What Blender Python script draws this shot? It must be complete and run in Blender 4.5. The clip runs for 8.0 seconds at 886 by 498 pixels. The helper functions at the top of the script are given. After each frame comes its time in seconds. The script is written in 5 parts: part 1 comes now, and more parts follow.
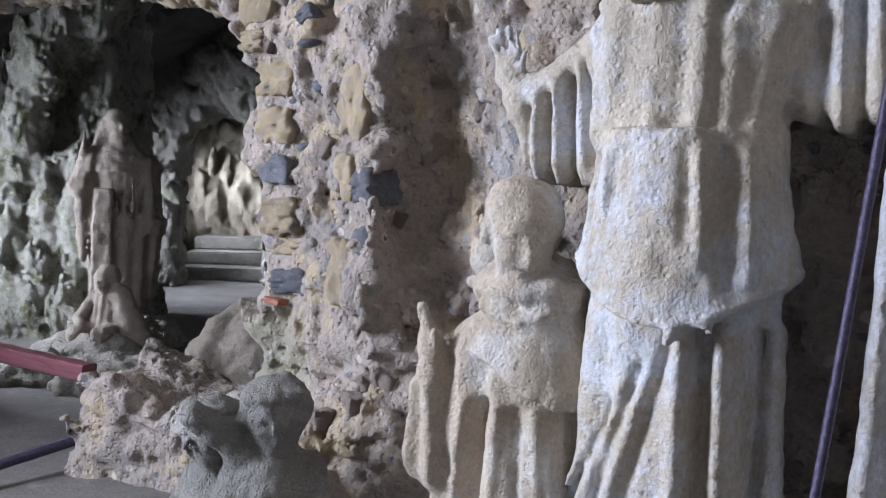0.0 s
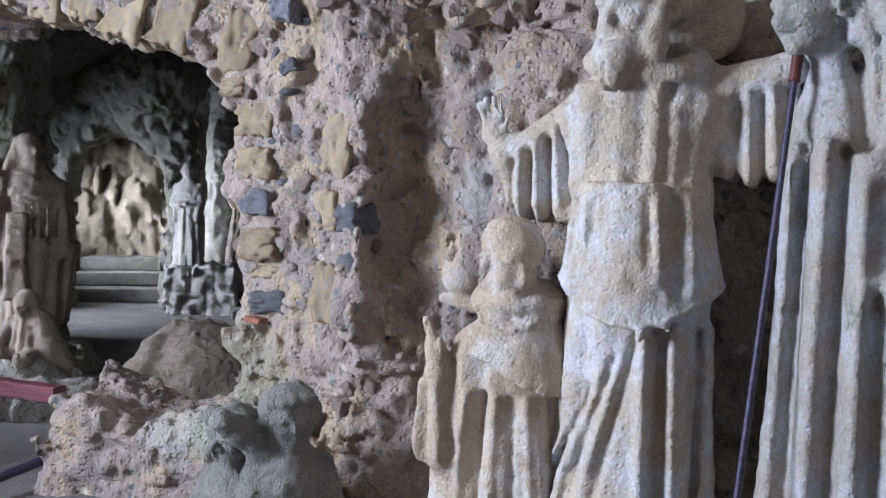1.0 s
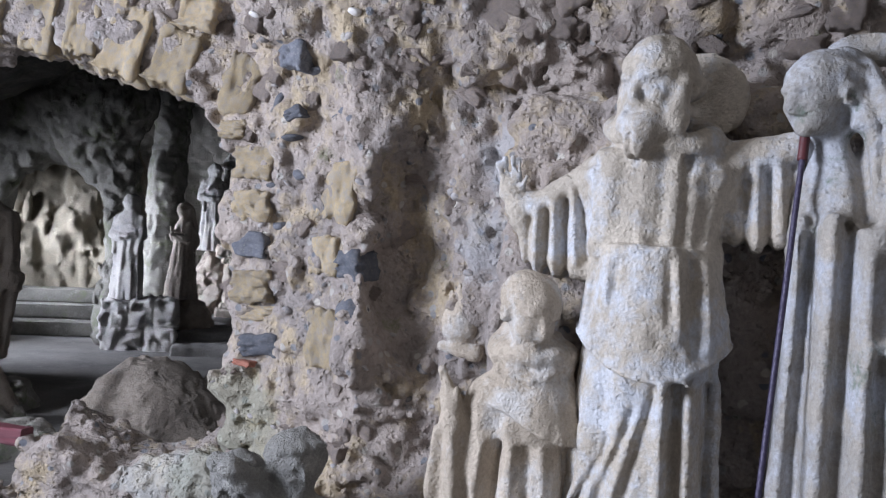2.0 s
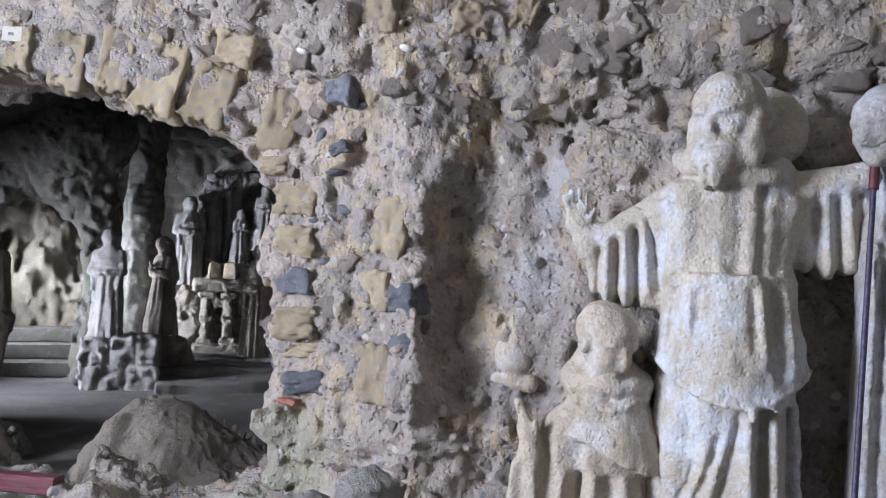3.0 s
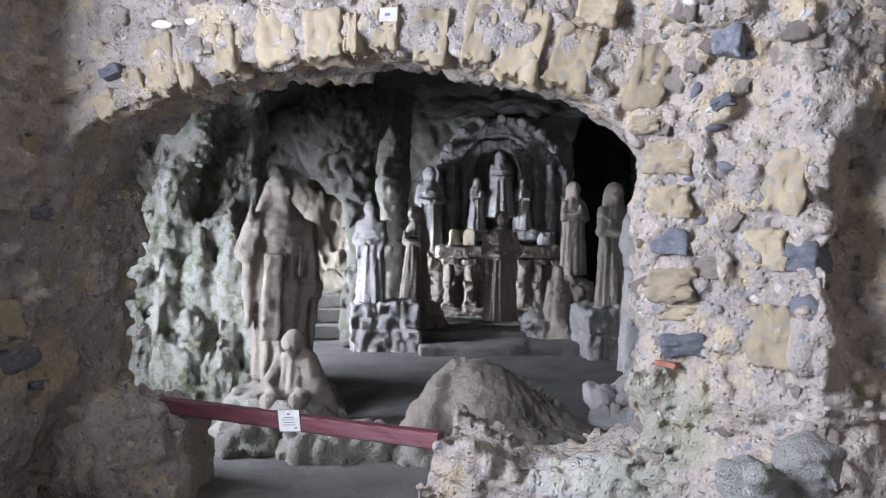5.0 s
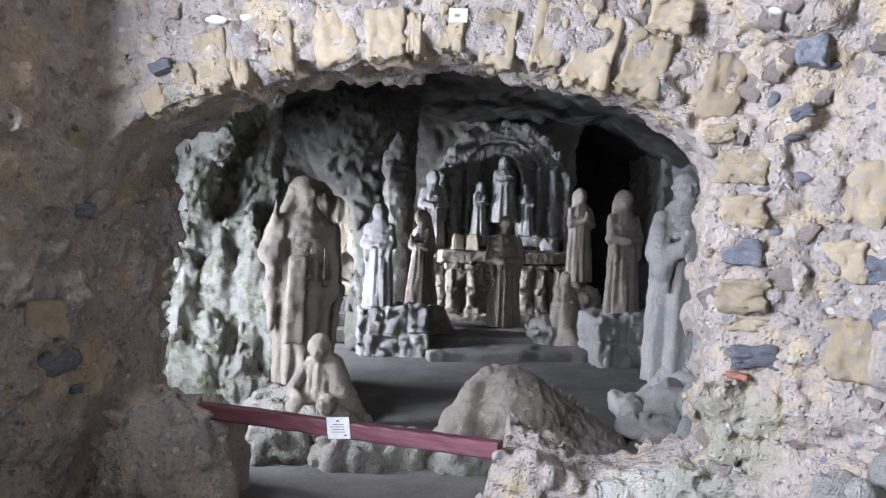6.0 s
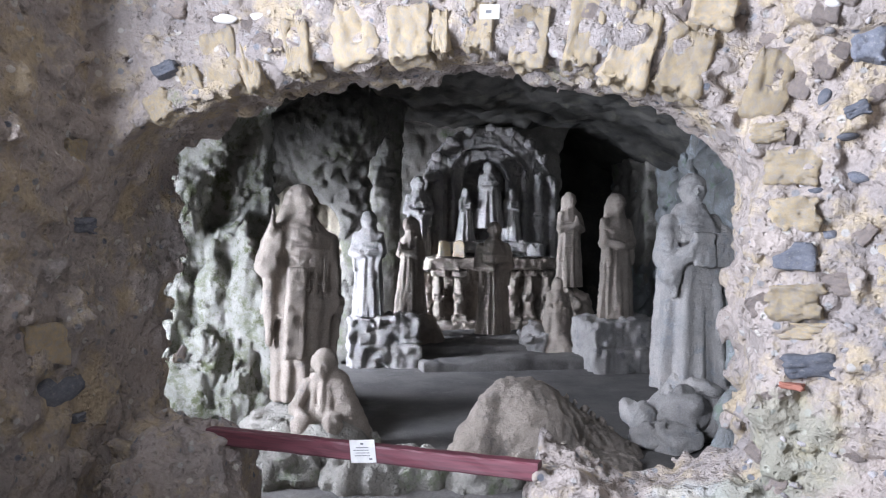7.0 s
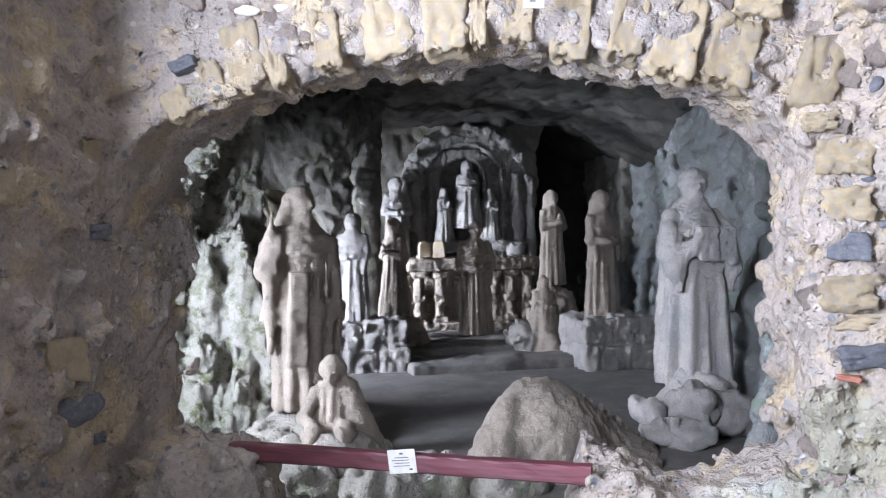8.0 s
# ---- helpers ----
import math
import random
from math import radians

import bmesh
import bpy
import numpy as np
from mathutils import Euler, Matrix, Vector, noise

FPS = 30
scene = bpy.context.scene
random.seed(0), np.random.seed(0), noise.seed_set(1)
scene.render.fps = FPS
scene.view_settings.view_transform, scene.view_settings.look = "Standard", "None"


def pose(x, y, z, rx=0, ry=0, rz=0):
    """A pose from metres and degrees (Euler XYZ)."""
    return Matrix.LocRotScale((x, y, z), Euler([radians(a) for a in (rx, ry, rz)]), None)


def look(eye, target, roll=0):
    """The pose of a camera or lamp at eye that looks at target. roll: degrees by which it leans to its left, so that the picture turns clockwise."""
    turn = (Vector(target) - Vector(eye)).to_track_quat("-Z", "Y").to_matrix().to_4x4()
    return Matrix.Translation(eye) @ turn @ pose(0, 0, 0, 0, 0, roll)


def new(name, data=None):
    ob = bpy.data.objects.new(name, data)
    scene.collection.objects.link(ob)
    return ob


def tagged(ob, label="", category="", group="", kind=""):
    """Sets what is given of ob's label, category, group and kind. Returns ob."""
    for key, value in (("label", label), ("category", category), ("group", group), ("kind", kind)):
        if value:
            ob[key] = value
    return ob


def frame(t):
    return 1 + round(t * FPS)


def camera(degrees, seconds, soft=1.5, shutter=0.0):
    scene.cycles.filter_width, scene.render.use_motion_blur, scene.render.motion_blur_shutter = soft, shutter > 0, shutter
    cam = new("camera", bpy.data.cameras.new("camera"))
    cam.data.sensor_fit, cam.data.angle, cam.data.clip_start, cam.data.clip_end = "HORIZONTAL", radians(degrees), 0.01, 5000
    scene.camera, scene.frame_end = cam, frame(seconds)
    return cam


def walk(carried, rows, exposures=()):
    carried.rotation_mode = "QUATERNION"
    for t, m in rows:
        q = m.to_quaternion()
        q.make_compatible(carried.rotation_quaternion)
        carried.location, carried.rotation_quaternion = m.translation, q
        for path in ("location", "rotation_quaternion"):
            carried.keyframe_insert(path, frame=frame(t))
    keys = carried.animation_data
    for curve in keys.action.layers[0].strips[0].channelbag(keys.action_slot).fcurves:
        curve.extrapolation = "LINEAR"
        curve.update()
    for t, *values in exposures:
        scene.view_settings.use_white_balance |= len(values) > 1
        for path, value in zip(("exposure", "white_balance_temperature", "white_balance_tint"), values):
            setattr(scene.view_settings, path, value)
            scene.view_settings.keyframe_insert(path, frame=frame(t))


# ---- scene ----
cam = camera(60.6, 8.0, 1.2)
METRES, EYE, TILT, LEAN, TURN = 3.2, 1.28, -4.6, -1.7, 0.0
ROWS = [
    (0.0, 0.0, 0.0, 0.0, -0.0, 0.0, 0.0),
    (0.5, -0.0502, -0.0931, 0.0015, -4.44, 0.17, -1.53),
    (1.0, -0.1258, -0.1288, 0.0115, -10.01, 0.89, 1.09),
    (1.5, -0.1793, -0.1419, 0.0191, -13.12, 2.21, -0.14),
    (3.0, -0.3339, -0.0996, 0.0316, -19.34, 5.75, 1.02),
    (3.5, -0.4121, -0.1021, 0.0346, -15.78, 5.44, 2.86),
    (4.0, -0.4669, -0.0961, 0.0312, -12.22, 4.54, 1.66),
    (4.5, -0.5184, -0.0652, 0.0306, -8.2, 3.3, 1.94),
    (5.0, -0.5655, -0.0368, 0.0346, -5.5, 3.42, 1.65),
    (6.5, -0.7246, 0.0217, 0.0439, -8.72, 3.89, 1.08),
    (7.0, -0.7523, 0.0641, 0.052, -9.66, 4.06, 2.03),
    (7.5, -0.7864, 0.0954, 0.0554, -9.9, 4.03, 1.28),
    (8.0, -0.8534, 0.1239, 0.0581, -12.99, 3.99, 3.66),
]
walk(cam, [(t, pose(0, 0, EYE, TILT, LEAN, TURN) @ pose(METRES * x, METRES * y, METRES * z, 90 + pitch, roll, yaw)) for t, x, y, z, yaw, pitch, roll in ROWS],
     [(0.0, -0.03), (1.5, -0.12), (3.0, -0.08), (5.0, 0.20), (6.5, 0.42), (8.0, 0.54)])

# ---- world, daylight through the openings of the sea side ----
world = bpy.data.worlds.new("sky")
scene.world = world
world.use_nodes = True
wn = world.node_tree.nodes
sky = wn.new("ShaderNodeTexSky")
sky.sky_type, sky.sun_disc = "NISHITA", False
sky.sun_elevation, sky.sun_rotation = radians(50), radians(200)
wn["Background"].inputs["Strength"].default_value = 0.06
world.node_tree.links.new(sky.outputs["Color"], wn["Background"].inputs["Color"])


def daylight(name, place, target, width, height, power, spread=180, colour=(0.765, 0.825, 1.0)):
    """An area lamp in the opening of a wall, standing in for the sky."""
    lamp = bpy.data.lights.new(name, "AREA")
    lamp.shape, lamp.size, lamp.size_y = "RECTANGLE", width, height
    lamp.energy, lamp.color, lamp.spread = power, colour, radians(spread)
    ob = new(name, lamp)
    ob.matrix_world = look(place, target)
    return ob


daylight("daylight_entrance", (-4.20, 1.45, 1.95), (0.2, 0.7, 1.0), 1.3, 1.7, 400)
daylight("daylight_side_window", (-4.40, 4.86, 1.6), (-2.6, 5.55, 1.1), 0.85, 1.6, 185, 125)
daylight("daylight_middle_window", (-4.40, 8.00, 1.20), (0.3, 9.3, 0.3), 1.1, 1.2, 85, 85)
daylight("daylight_far_window", (-4.40, 10.0, 1.25), (0.0, 10.4, 0.9), 0.9, 1.0, 120, 70)

# ---- materials ----


def nodes_of(name):
    m = bpy.data.materials.new(name)
    m.use_nodes = True
    return m, m.node_tree.nodes, m.node_tree.links


def mixed(n, l, fac, a, b):
    x = n.new("ShaderNodeMix")
    x.data_type = "RGBA"
    for slot, value in ((0, fac), (6, a), (7, b)):
        if hasattr(value, "is_output"):
            l.new(value, x.inputs[slot])
        elif slot == 0:
            x.inputs[0].default_value = value
        else:
            x.inputs[slot].default_value = (*value, 1)
    return x.outputs[2]


def grain(n, l, coords, scale, detail=4.0, rough=0.6, low=0.4, high=0.6, kind="noise"):
    t = n.new("ShaderNodeTexNoise")
    t.inputs["Scale"].default_value = scale
    t.inputs["Detail"].default_value = detail
    t.inputs["Roughness"].default_value = rough
    l.new(coords, t.inputs["Vector"])
    r = n.new("ShaderNodeMapRange")
    r.inputs[1].default_value, r.inputs[2].default_value = low, high
    l.new(t.outputs[0], r.inputs[0])
    return r.outputs[0], t.outputs[0]


def stone(name, base, second, stain, scale=1.0, stain_at=(0.55, 0.68), moss=None, moss_at=(0.52, 0.62), bump=0.5, pits=0.0, vary=0.0, rough=0.92, pebbles=0.0, patches=(), relief=0.012):
    """Weathered stone: two tones, stains, fine grit, pits and an optional green growth."""
    m, n, l = nodes_of(name)
    shader = n["Principled BSDF"]
    shader.inputs["Roughness"].default_value = rough
    shader.inputs["Specular IOR Level"].default_value = 0.25
    geo = n.new("ShaderNodeTexCoord")
    info = n.new("ShaderNodeObjectInfo")
    where = n.new("ShaderNodeVectorMath")
    where.operation = "ADD"
    l.new(geo.outputs["Object"], where.inputs[0])
    if vary:
        l.new(info.outputs["Random"], where.inputs[1])
    p = where.outputs[0]
    broad, _ = grain(n, l, p, 2.3 * scale, 5, 0.65, 0.38, 0.64)
    colour = mixed(n, l, broad, base, second)
    spots, _ = grain(n, l, p, 4.0 * scale, 8, 0.72, *stain_at)
    colour = mixed(n, l, spots, colour, stain)
    fine, raw = grain(n, l, p, 55 * scale, 4, 0.7, 0.3, 0.7)
    dark = mixed(n, l, fine, (0.80, 0.79, 0.77), (1.12, 1.12, 1.12))
    mul = n.new("ShaderNodeMix")
    mul.data_type, mul.blend_type = "RGBA", "MULTIPLY"
    mul.inputs[0].default_value = 1.0
    l.new(colour, mul.inputs[6])
    l.new(dark, mul.inputs[7])
    colour = mul.outputs[2]
    if pebbles:
        v = n.new("ShaderNodeTexVoronoi")
        v.inputs["Scale"].default_value = 26 * scale
        l.new(p, v.inputs["Vector"])
        tint = n.new("ShaderNodeSeparateColor")
        l.new(v.outputs["Color"], tint.inputs[0])
        pick = n.new("ShaderNodeMapRange")
        pick.inputs[1].default_value, pick.inputs[2].default_value = 1 - pebbles, 1.02 - pebbles
        l.new(tint.outputs[0], pick.inputs[0])
        near = n.new("ShaderNodeMapRange")
        near.inputs[1].default_value, near.inputs[2].default_value = 0.42, 0.30
        l.new(v.outputs["Distance"], near.inputs[0])
        both = n.new("ShaderNodeMath")
        both.operation = "MULTIPLY"
        l.new(pick.outputs[0], both.inputs[0])
        l.new(near.outputs[0], both.inputs[1])
        tone = mixed(n, l, tint.outputs[1], (0.17, 0.18, 0.21), (0.62, 0.58, 0.52))
        colour = mixed(n, l, both.outputs[0], colour, tone)
    for spot, reach, tint in patches:
        away = n.new("ShaderNodeVectorMath")
        away.operation = "DISTANCE"
        away.inputs[1].default_value = spot
        l.new(geo.outputs["Object"], away.inputs[0])
        edge, uneven = grain(n, l, p, 7, 8, 0.75)
        total = n.new("ShaderNodeMath")
        total.operation = "MULTIPLY_ADD"
        total.inputs[1].default_value = reach * 1.6
        l.new(uneven, total.inputs[0])
        l.new(away.outputs["Value"], total.inputs[2])
        fall = n.new("ShaderNodeMapRange")
        fall.inputs[1].default_value, fall.inputs[2].default_value = reach * 1.75, reach * 1.45
        fall.inputs[3].default_value, fall.inputs[4].default_value = 0.0, 0.5
        l.new(total.outputs[0], fall.inputs[0])
        colour = mixed(n, l, fall.outputs[0], colour, tint)
    if moss:
        green, _ = grain(n, l, p, 2.9 * scale, 7, 0.75, *moss_at)
        colour = mixed(n, l, green, colour, moss)
    if vary:
        r = n.new("ShaderNodeMapRange")
        r.inputs[3].default_value, r.inputs[4].default_value = 1 - vary, 1 + vary
        l.new(info.outputs["Random"], r.inputs[0])
        hsv = n.new("ShaderNodeHueSaturation")
        l.new(r.outputs[0], hsv.inputs["Value"])
        l.new(colour, hsv.inputs["Color"])
        colour = hsv.outputs[0]
    l.new(colour, shader.inputs["Base Color"])
    b = n.new("ShaderNodeBump")
    b.inputs["Strength"].default_value = bump
    b.inputs["Distance"].default_value = relief
    mid, rawmid = grain(n, l, p, 24 * scale, 6, 0.75)
    height = n.new("ShaderNodeMath")
    height.operation = "ADD"
    l.new(rawmid, height.inputs[0])
    l.new(raw, height.inputs[1])
    out = height.outputs[0]
    if pits:
        v = n.new("ShaderNodeTexVoronoi")
        v.inputs["Scale"].default_value = 38 * scale
        l.new(p, v.inputs["Vector"])
        cut = n.new("ShaderNodeMapRange")
        cut.inputs[1].default_value, cut.inputs[2].default_value = 0.12, 0.34
        cut.inputs[3].default_value, cut.inputs[4].default_value = -pits, 0.0
        l.new(v.outputs["Distance"], cut.inputs[0])
        s = n.new("ShaderNodeMath")
        s.operation = "ADD"
        l.new(out, s.inputs[0])
        l.new(cut.outputs[0], s.inputs[1])
        out = s.outputs[0]
    l.new(out, b.inputs["Height"])
    l.new(b.outputs[0], shader.inputs["Normal"])
    return m


MORTAR = stone("mortar", (0.47, 0.405, 0.365), (0.335, 0.30, 0.285), (0.51, 0.42, 0.30), 0.9, relief=0.02, stain_at=(0.50, 0.61), bump=1.0, pits=0.5, pebbles=0.22, moss=(0.24, 0.25, 0.15), moss_at=(0.63, 0.72),
               patches=(((-0.64, 2.82, 0.62), 0.26, (0.33, 0.34, 0.24)), ((0.27, 2.20, 1.72), 0.16, (0.56, 0.57, 0.60)), ((0.20, 2.25, 1.38), 0.17, (0.52, 0.53, 0.56)), ((-0.95, 3.0, 0.38), 0.22, (0.50, 0.52, 0.50)), ((-0.75, 2.9, 0.35), 0.2, (0.36, 0.38, 0.30))))
SANDSTONE = stone("sandstone", (0.60, 0.485, 0.315), (0.48, 0.385, 0.26), (0.46, 0.41, 0.35), 2.0, stain_at=(0.44, 0.62), bump=0.7, pits=0.8, vary=0.15, relief=0.02)
BLUESTONE = stone("bluestone", (0.11, 0.12, 0.145), (0.17, 0.175, 0.20), (0.27, 0.26, 0.25), 3.0, bump=0.5, vary=0.35, rough=0.75)
PEBBLE = stone("pebble", (0.27, 0.27, 0.29), (0.40, 0.36, 0.33), (0.22, 0.22, 0.25), 3.0, bump=0.35, vary=0.45, rough=0.8)
RUBBLE = stone("rubble", (0.48, 0.40, 0.36), (0.38, 0.33, 0.31), (0.54, 0.45, 0.33), 2.2, bump=0.9, pits=0.5, vary=0.25)
TUFF = stone("tuff_relief", (0.60, 0.54, 0.46), (0.43, 0.385, 0.33), (0.58, 0.60, 0.645), 1.3, stain_at=(0.47, 0.60), bump=0.75, pits=0.35)
TUFF_GREEN = stone("tuff_green", (0.47, 0.43, 0.38), (0.35, 0.34, 0.33), (0.50, 0.52, 0.57), 1.3, stain_at=(0.47, 0.60), bump=0.75, pits=0.35, moss=(0.20, 0.24, 0.20), moss_at=(0.57, 0.66))
WORN = stone("worn_grey_stone", (0.42, 0.41, 0.385), (0.31, 0.31, 0.30), (0.52, 0.51, 0.49), 2.4, stain_at=(0.50, 0.62), bump=1.0, pits=0.6, relief=0.022)
FRIAR = stone("tuff_warm", (0.60, 0.52, 0.43), (0.44, 0.38, 0.31), (0.60, 0.58, 0.56), 1.5, stain_at=(0.50, 0.63), bump=0.75, pits=0.3)
STATUE = stone("tuff_statue", (0.40, 0.345, 0.295), (0.29, 0.25, 0.215), (0.24, 0.215, 0.195), 1.8, bump=0.9, pits=0.3, relief=0.022)
STATUE_GREY = stone("tuff_grey", (0.42, 0.40, 0.38), (0.31, 0.30, 0.29), (0.24, 0.24, 0.25), 1.8, bump=0.9, pits=0.3, relief=0.022)
# tuff_grey made lighter, so the light from front-left sits in the colour
READER = stone("tuff_grey_lit", (0.56, 0.53, 0.50), (0.43, 0.42, 0.41), (0.37, 0.39, 0.42), 1.6, bump=0.9, pits=0.3, relief=0.022)
CAVE = stone("cave_rock", (0.32, 0.30, 0.27), (0.22, 0.21, 0.19), (0.36, 0.34, 0.31), 0.9, bump=0.9, pits=0.5, moss=(0.17, 0.20, 0.12), moss_at=(0.56, 0.66), relief=0.022)
MOSSY = stone("mossy_rock", (0.54, 0.53, 0.49), (0.38, 0.38, 0.33), (0.27, 0.285, 0.20), 2.4, stain_at=(0.50, 0.62), bump=1.0, pits=0.8, moss=(0.165, 0.18, 0.10), moss_at=(0.52, 0.62), relief=0.03)
# cave_rock copied in a lower tone, putting shade into the rocks behind the arch
SHADED_CAVE = stone("shaded_cave_rock", (0.21, 0.20, 0.18), (0.14, 0.135, 0.12), (0.26, 0.25, 0.23), 1.2, bump=1.0, pits=0.5, moss=(0.13, 0.14, 0.09), moss_at=(0.52, 0.64), relief=0.022)
BLUE_ROCK = stone("bluish_rock", (0.31, 0.33, 0.34), (0.23, 0.23, 0.22), (0.40, 0.44, 0.47), 1.6, bump=0.9, pits=0.4, moss=(0.20, 0.26, 0.20), moss_at=(0.55, 0.66), relief=0.022)
EARTH = stone("earth_floor", (0.185, 0.175, 0.165), (0.13, 0.125, 0.12), (0.22, 0.21, 0.20), 1.0, bump=0.45)
# near-black base colour carries the shade of the vault
VAULT = stone("shaded_vault_rock", (0.095, 0.09, 0.08), (0.055, 0.053, 0.05), (0.12, 0.115, 0.09), 0.9, bump=0.9, relief=0.022)
ALCOVE = stone("brown_alcove_rock", (0.27, 0.235, 0.18), (0.18, 0.16, 0.125), (0.33, 0.30, 0.24), 1.6, bump=1.0, pits=0.5, relief=0.022)
# tone raised so the unseen closing walls and ceiling bounce more light
PLASTER = stone("plaster", (0.54, 0.51, 0.47), (0.45, 0.42, 0.38), (0.48, 0.44, 0.38), 0.7, bump=0.3)


def plain(name, colour, second, rough, scale, metal=0.0, bump=0.2, stretch=(1, 1, 1)):
    m, n, l = nodes_of(name)
    s = n["Principled BSDF"]
    s.inputs["Roughness"].default_value, s.inputs["Metallic"].default_value = rough, metal
    c = n.new("ShaderNodeTexCoord")
    mp = n.new("ShaderNodeMapping")
    mp.inputs["Scale"].default_value = stretch
    l.new(c.outputs["Object"], mp.inputs[0])
    f, raw = grain(n, l, mp.outputs[0], scale, 5, 0.65, 0.4, 0.62)
    l.new(mixed(n, l, f, colour, second), s.inputs["Base Color"])
    b = n.new("ShaderNodeBump")
    b.inputs["Strength"].default_value, b.inputs["Distance"].default_value = bump, 0.004
    l.new(raw, b.inputs["Height"])
    l.new(b.outputs[0], s.inputs["Normal"])
    return m


# paper toned down in colour to offset the stronger light on the tag
TAG_PAPER = plain("darkened_paper", (0.40, 0.39, 0.34), (0.33, 0.32, 0.28), 0.8, 30)
RED_WOOD = plain("red_painted_wood", (0.15, 0.045, 0.058), (0.085, 0.03, 0.037), 0.5, 14, 0, 0.4, (0.25, 4, 4))
ROD = plain("violet_painted_iron", (0.035, 0.028, 0.06), (0.07, 0.06, 0.11), 0.4, 90, 0.2, 0.8)
RUST = plain("red_paint", (0.11, 0.025, 0.03), (0.09, 0.025, 0.03), 0.5, 60, 0.0, 0.5)
SHELL = plain("pale_stone", (0.72, 0.70, 0.68), (0.6, 0.58, 0.56), 0.7, 30)
PAPER = plain("paper", (0.62, 0.61, 0.59), (0.55, 0.54, 0.52), 0.7, 30)
INK = plain("ink", (0.09, 0.09, 0.10), (0.13, 0.13, 0.14), 0.7, 30)
TILE_RED = plain("red_brick", (0.32, 0.13, 0.09), (0.26, 0.11, 0.08), 0.85, 40)

# ---- carving: solids from distance fields ----
TABLE = np.random.RandomState(7).rand(64, 64, 64).astype(np.float32).ravel()


def lattice(x, y, z):
    """Smooth noise between -1 and 1."""
    fx, fy, fz = np.floor(x), np.floor(y), np.floor(z)
    ix, iy, iz = fx.astype(np.int64) & 63, fy.astype(np.int64) & 63, fz.astype(np.int64) & 63
    x, y, z = x - fx, y - fy, z - fz
    x, y, z = x * x * (3 - 2 * x), y * y * (3 - 2 * y), z * z * (3 - 2 * z)
    jx, jy, jz = (ix + 1) & 63, (iy + 1) & 63, (iz + 1) & 63

    def at(a, b, c):
        return TABLE[(a * 64 + b) * 64 + c]
    low = (at(ix, iy, iz) * (1 - x) + at(jx, iy, iz) * x) * (1 - y) + (at(ix, jy, iz) * (1 - x) + at(jx, jy, iz) * x) * y
    top = (at(ix, iy, jz) * (1 - x) + at(jx, iy, jz) * x) * (1 - y) + (at(ix, jy, jz) * (1 - x) + at(jx, jy, jz) * x) * y
    return 2 * (low * (1 - z) + top * z) - 1


def roughness(x, y, z, layers, seed=0):
    """Sum of noise layers (pieces per metre, height in metres); a negative count makes ridged, lumpy noise."""
    total = np.zeros_like(x)
    for i, (f, tall) in enumerate(layers):
        o = 13.7 * (seed + 1) + 7.3 * i
        a, b, c = 0.36 * x + 0.48 * y - 0.80 * z, -0.80 * x + 0.60 * y, 0.48 * x + 0.64 * y + 0.60 * z
        if i % 2:
            a, b, c = b, 0.8 * a + 0.6 * c, -0.6 * a + 0.8 * c
        v = lattice(a * abs(f) + o, b * abs(f) + 1.7 * o, c * abs(f) + 2.3 * o)
        total += tall * ((1 - 2 * np.abs(v)) if f < 0 else v)
    return total


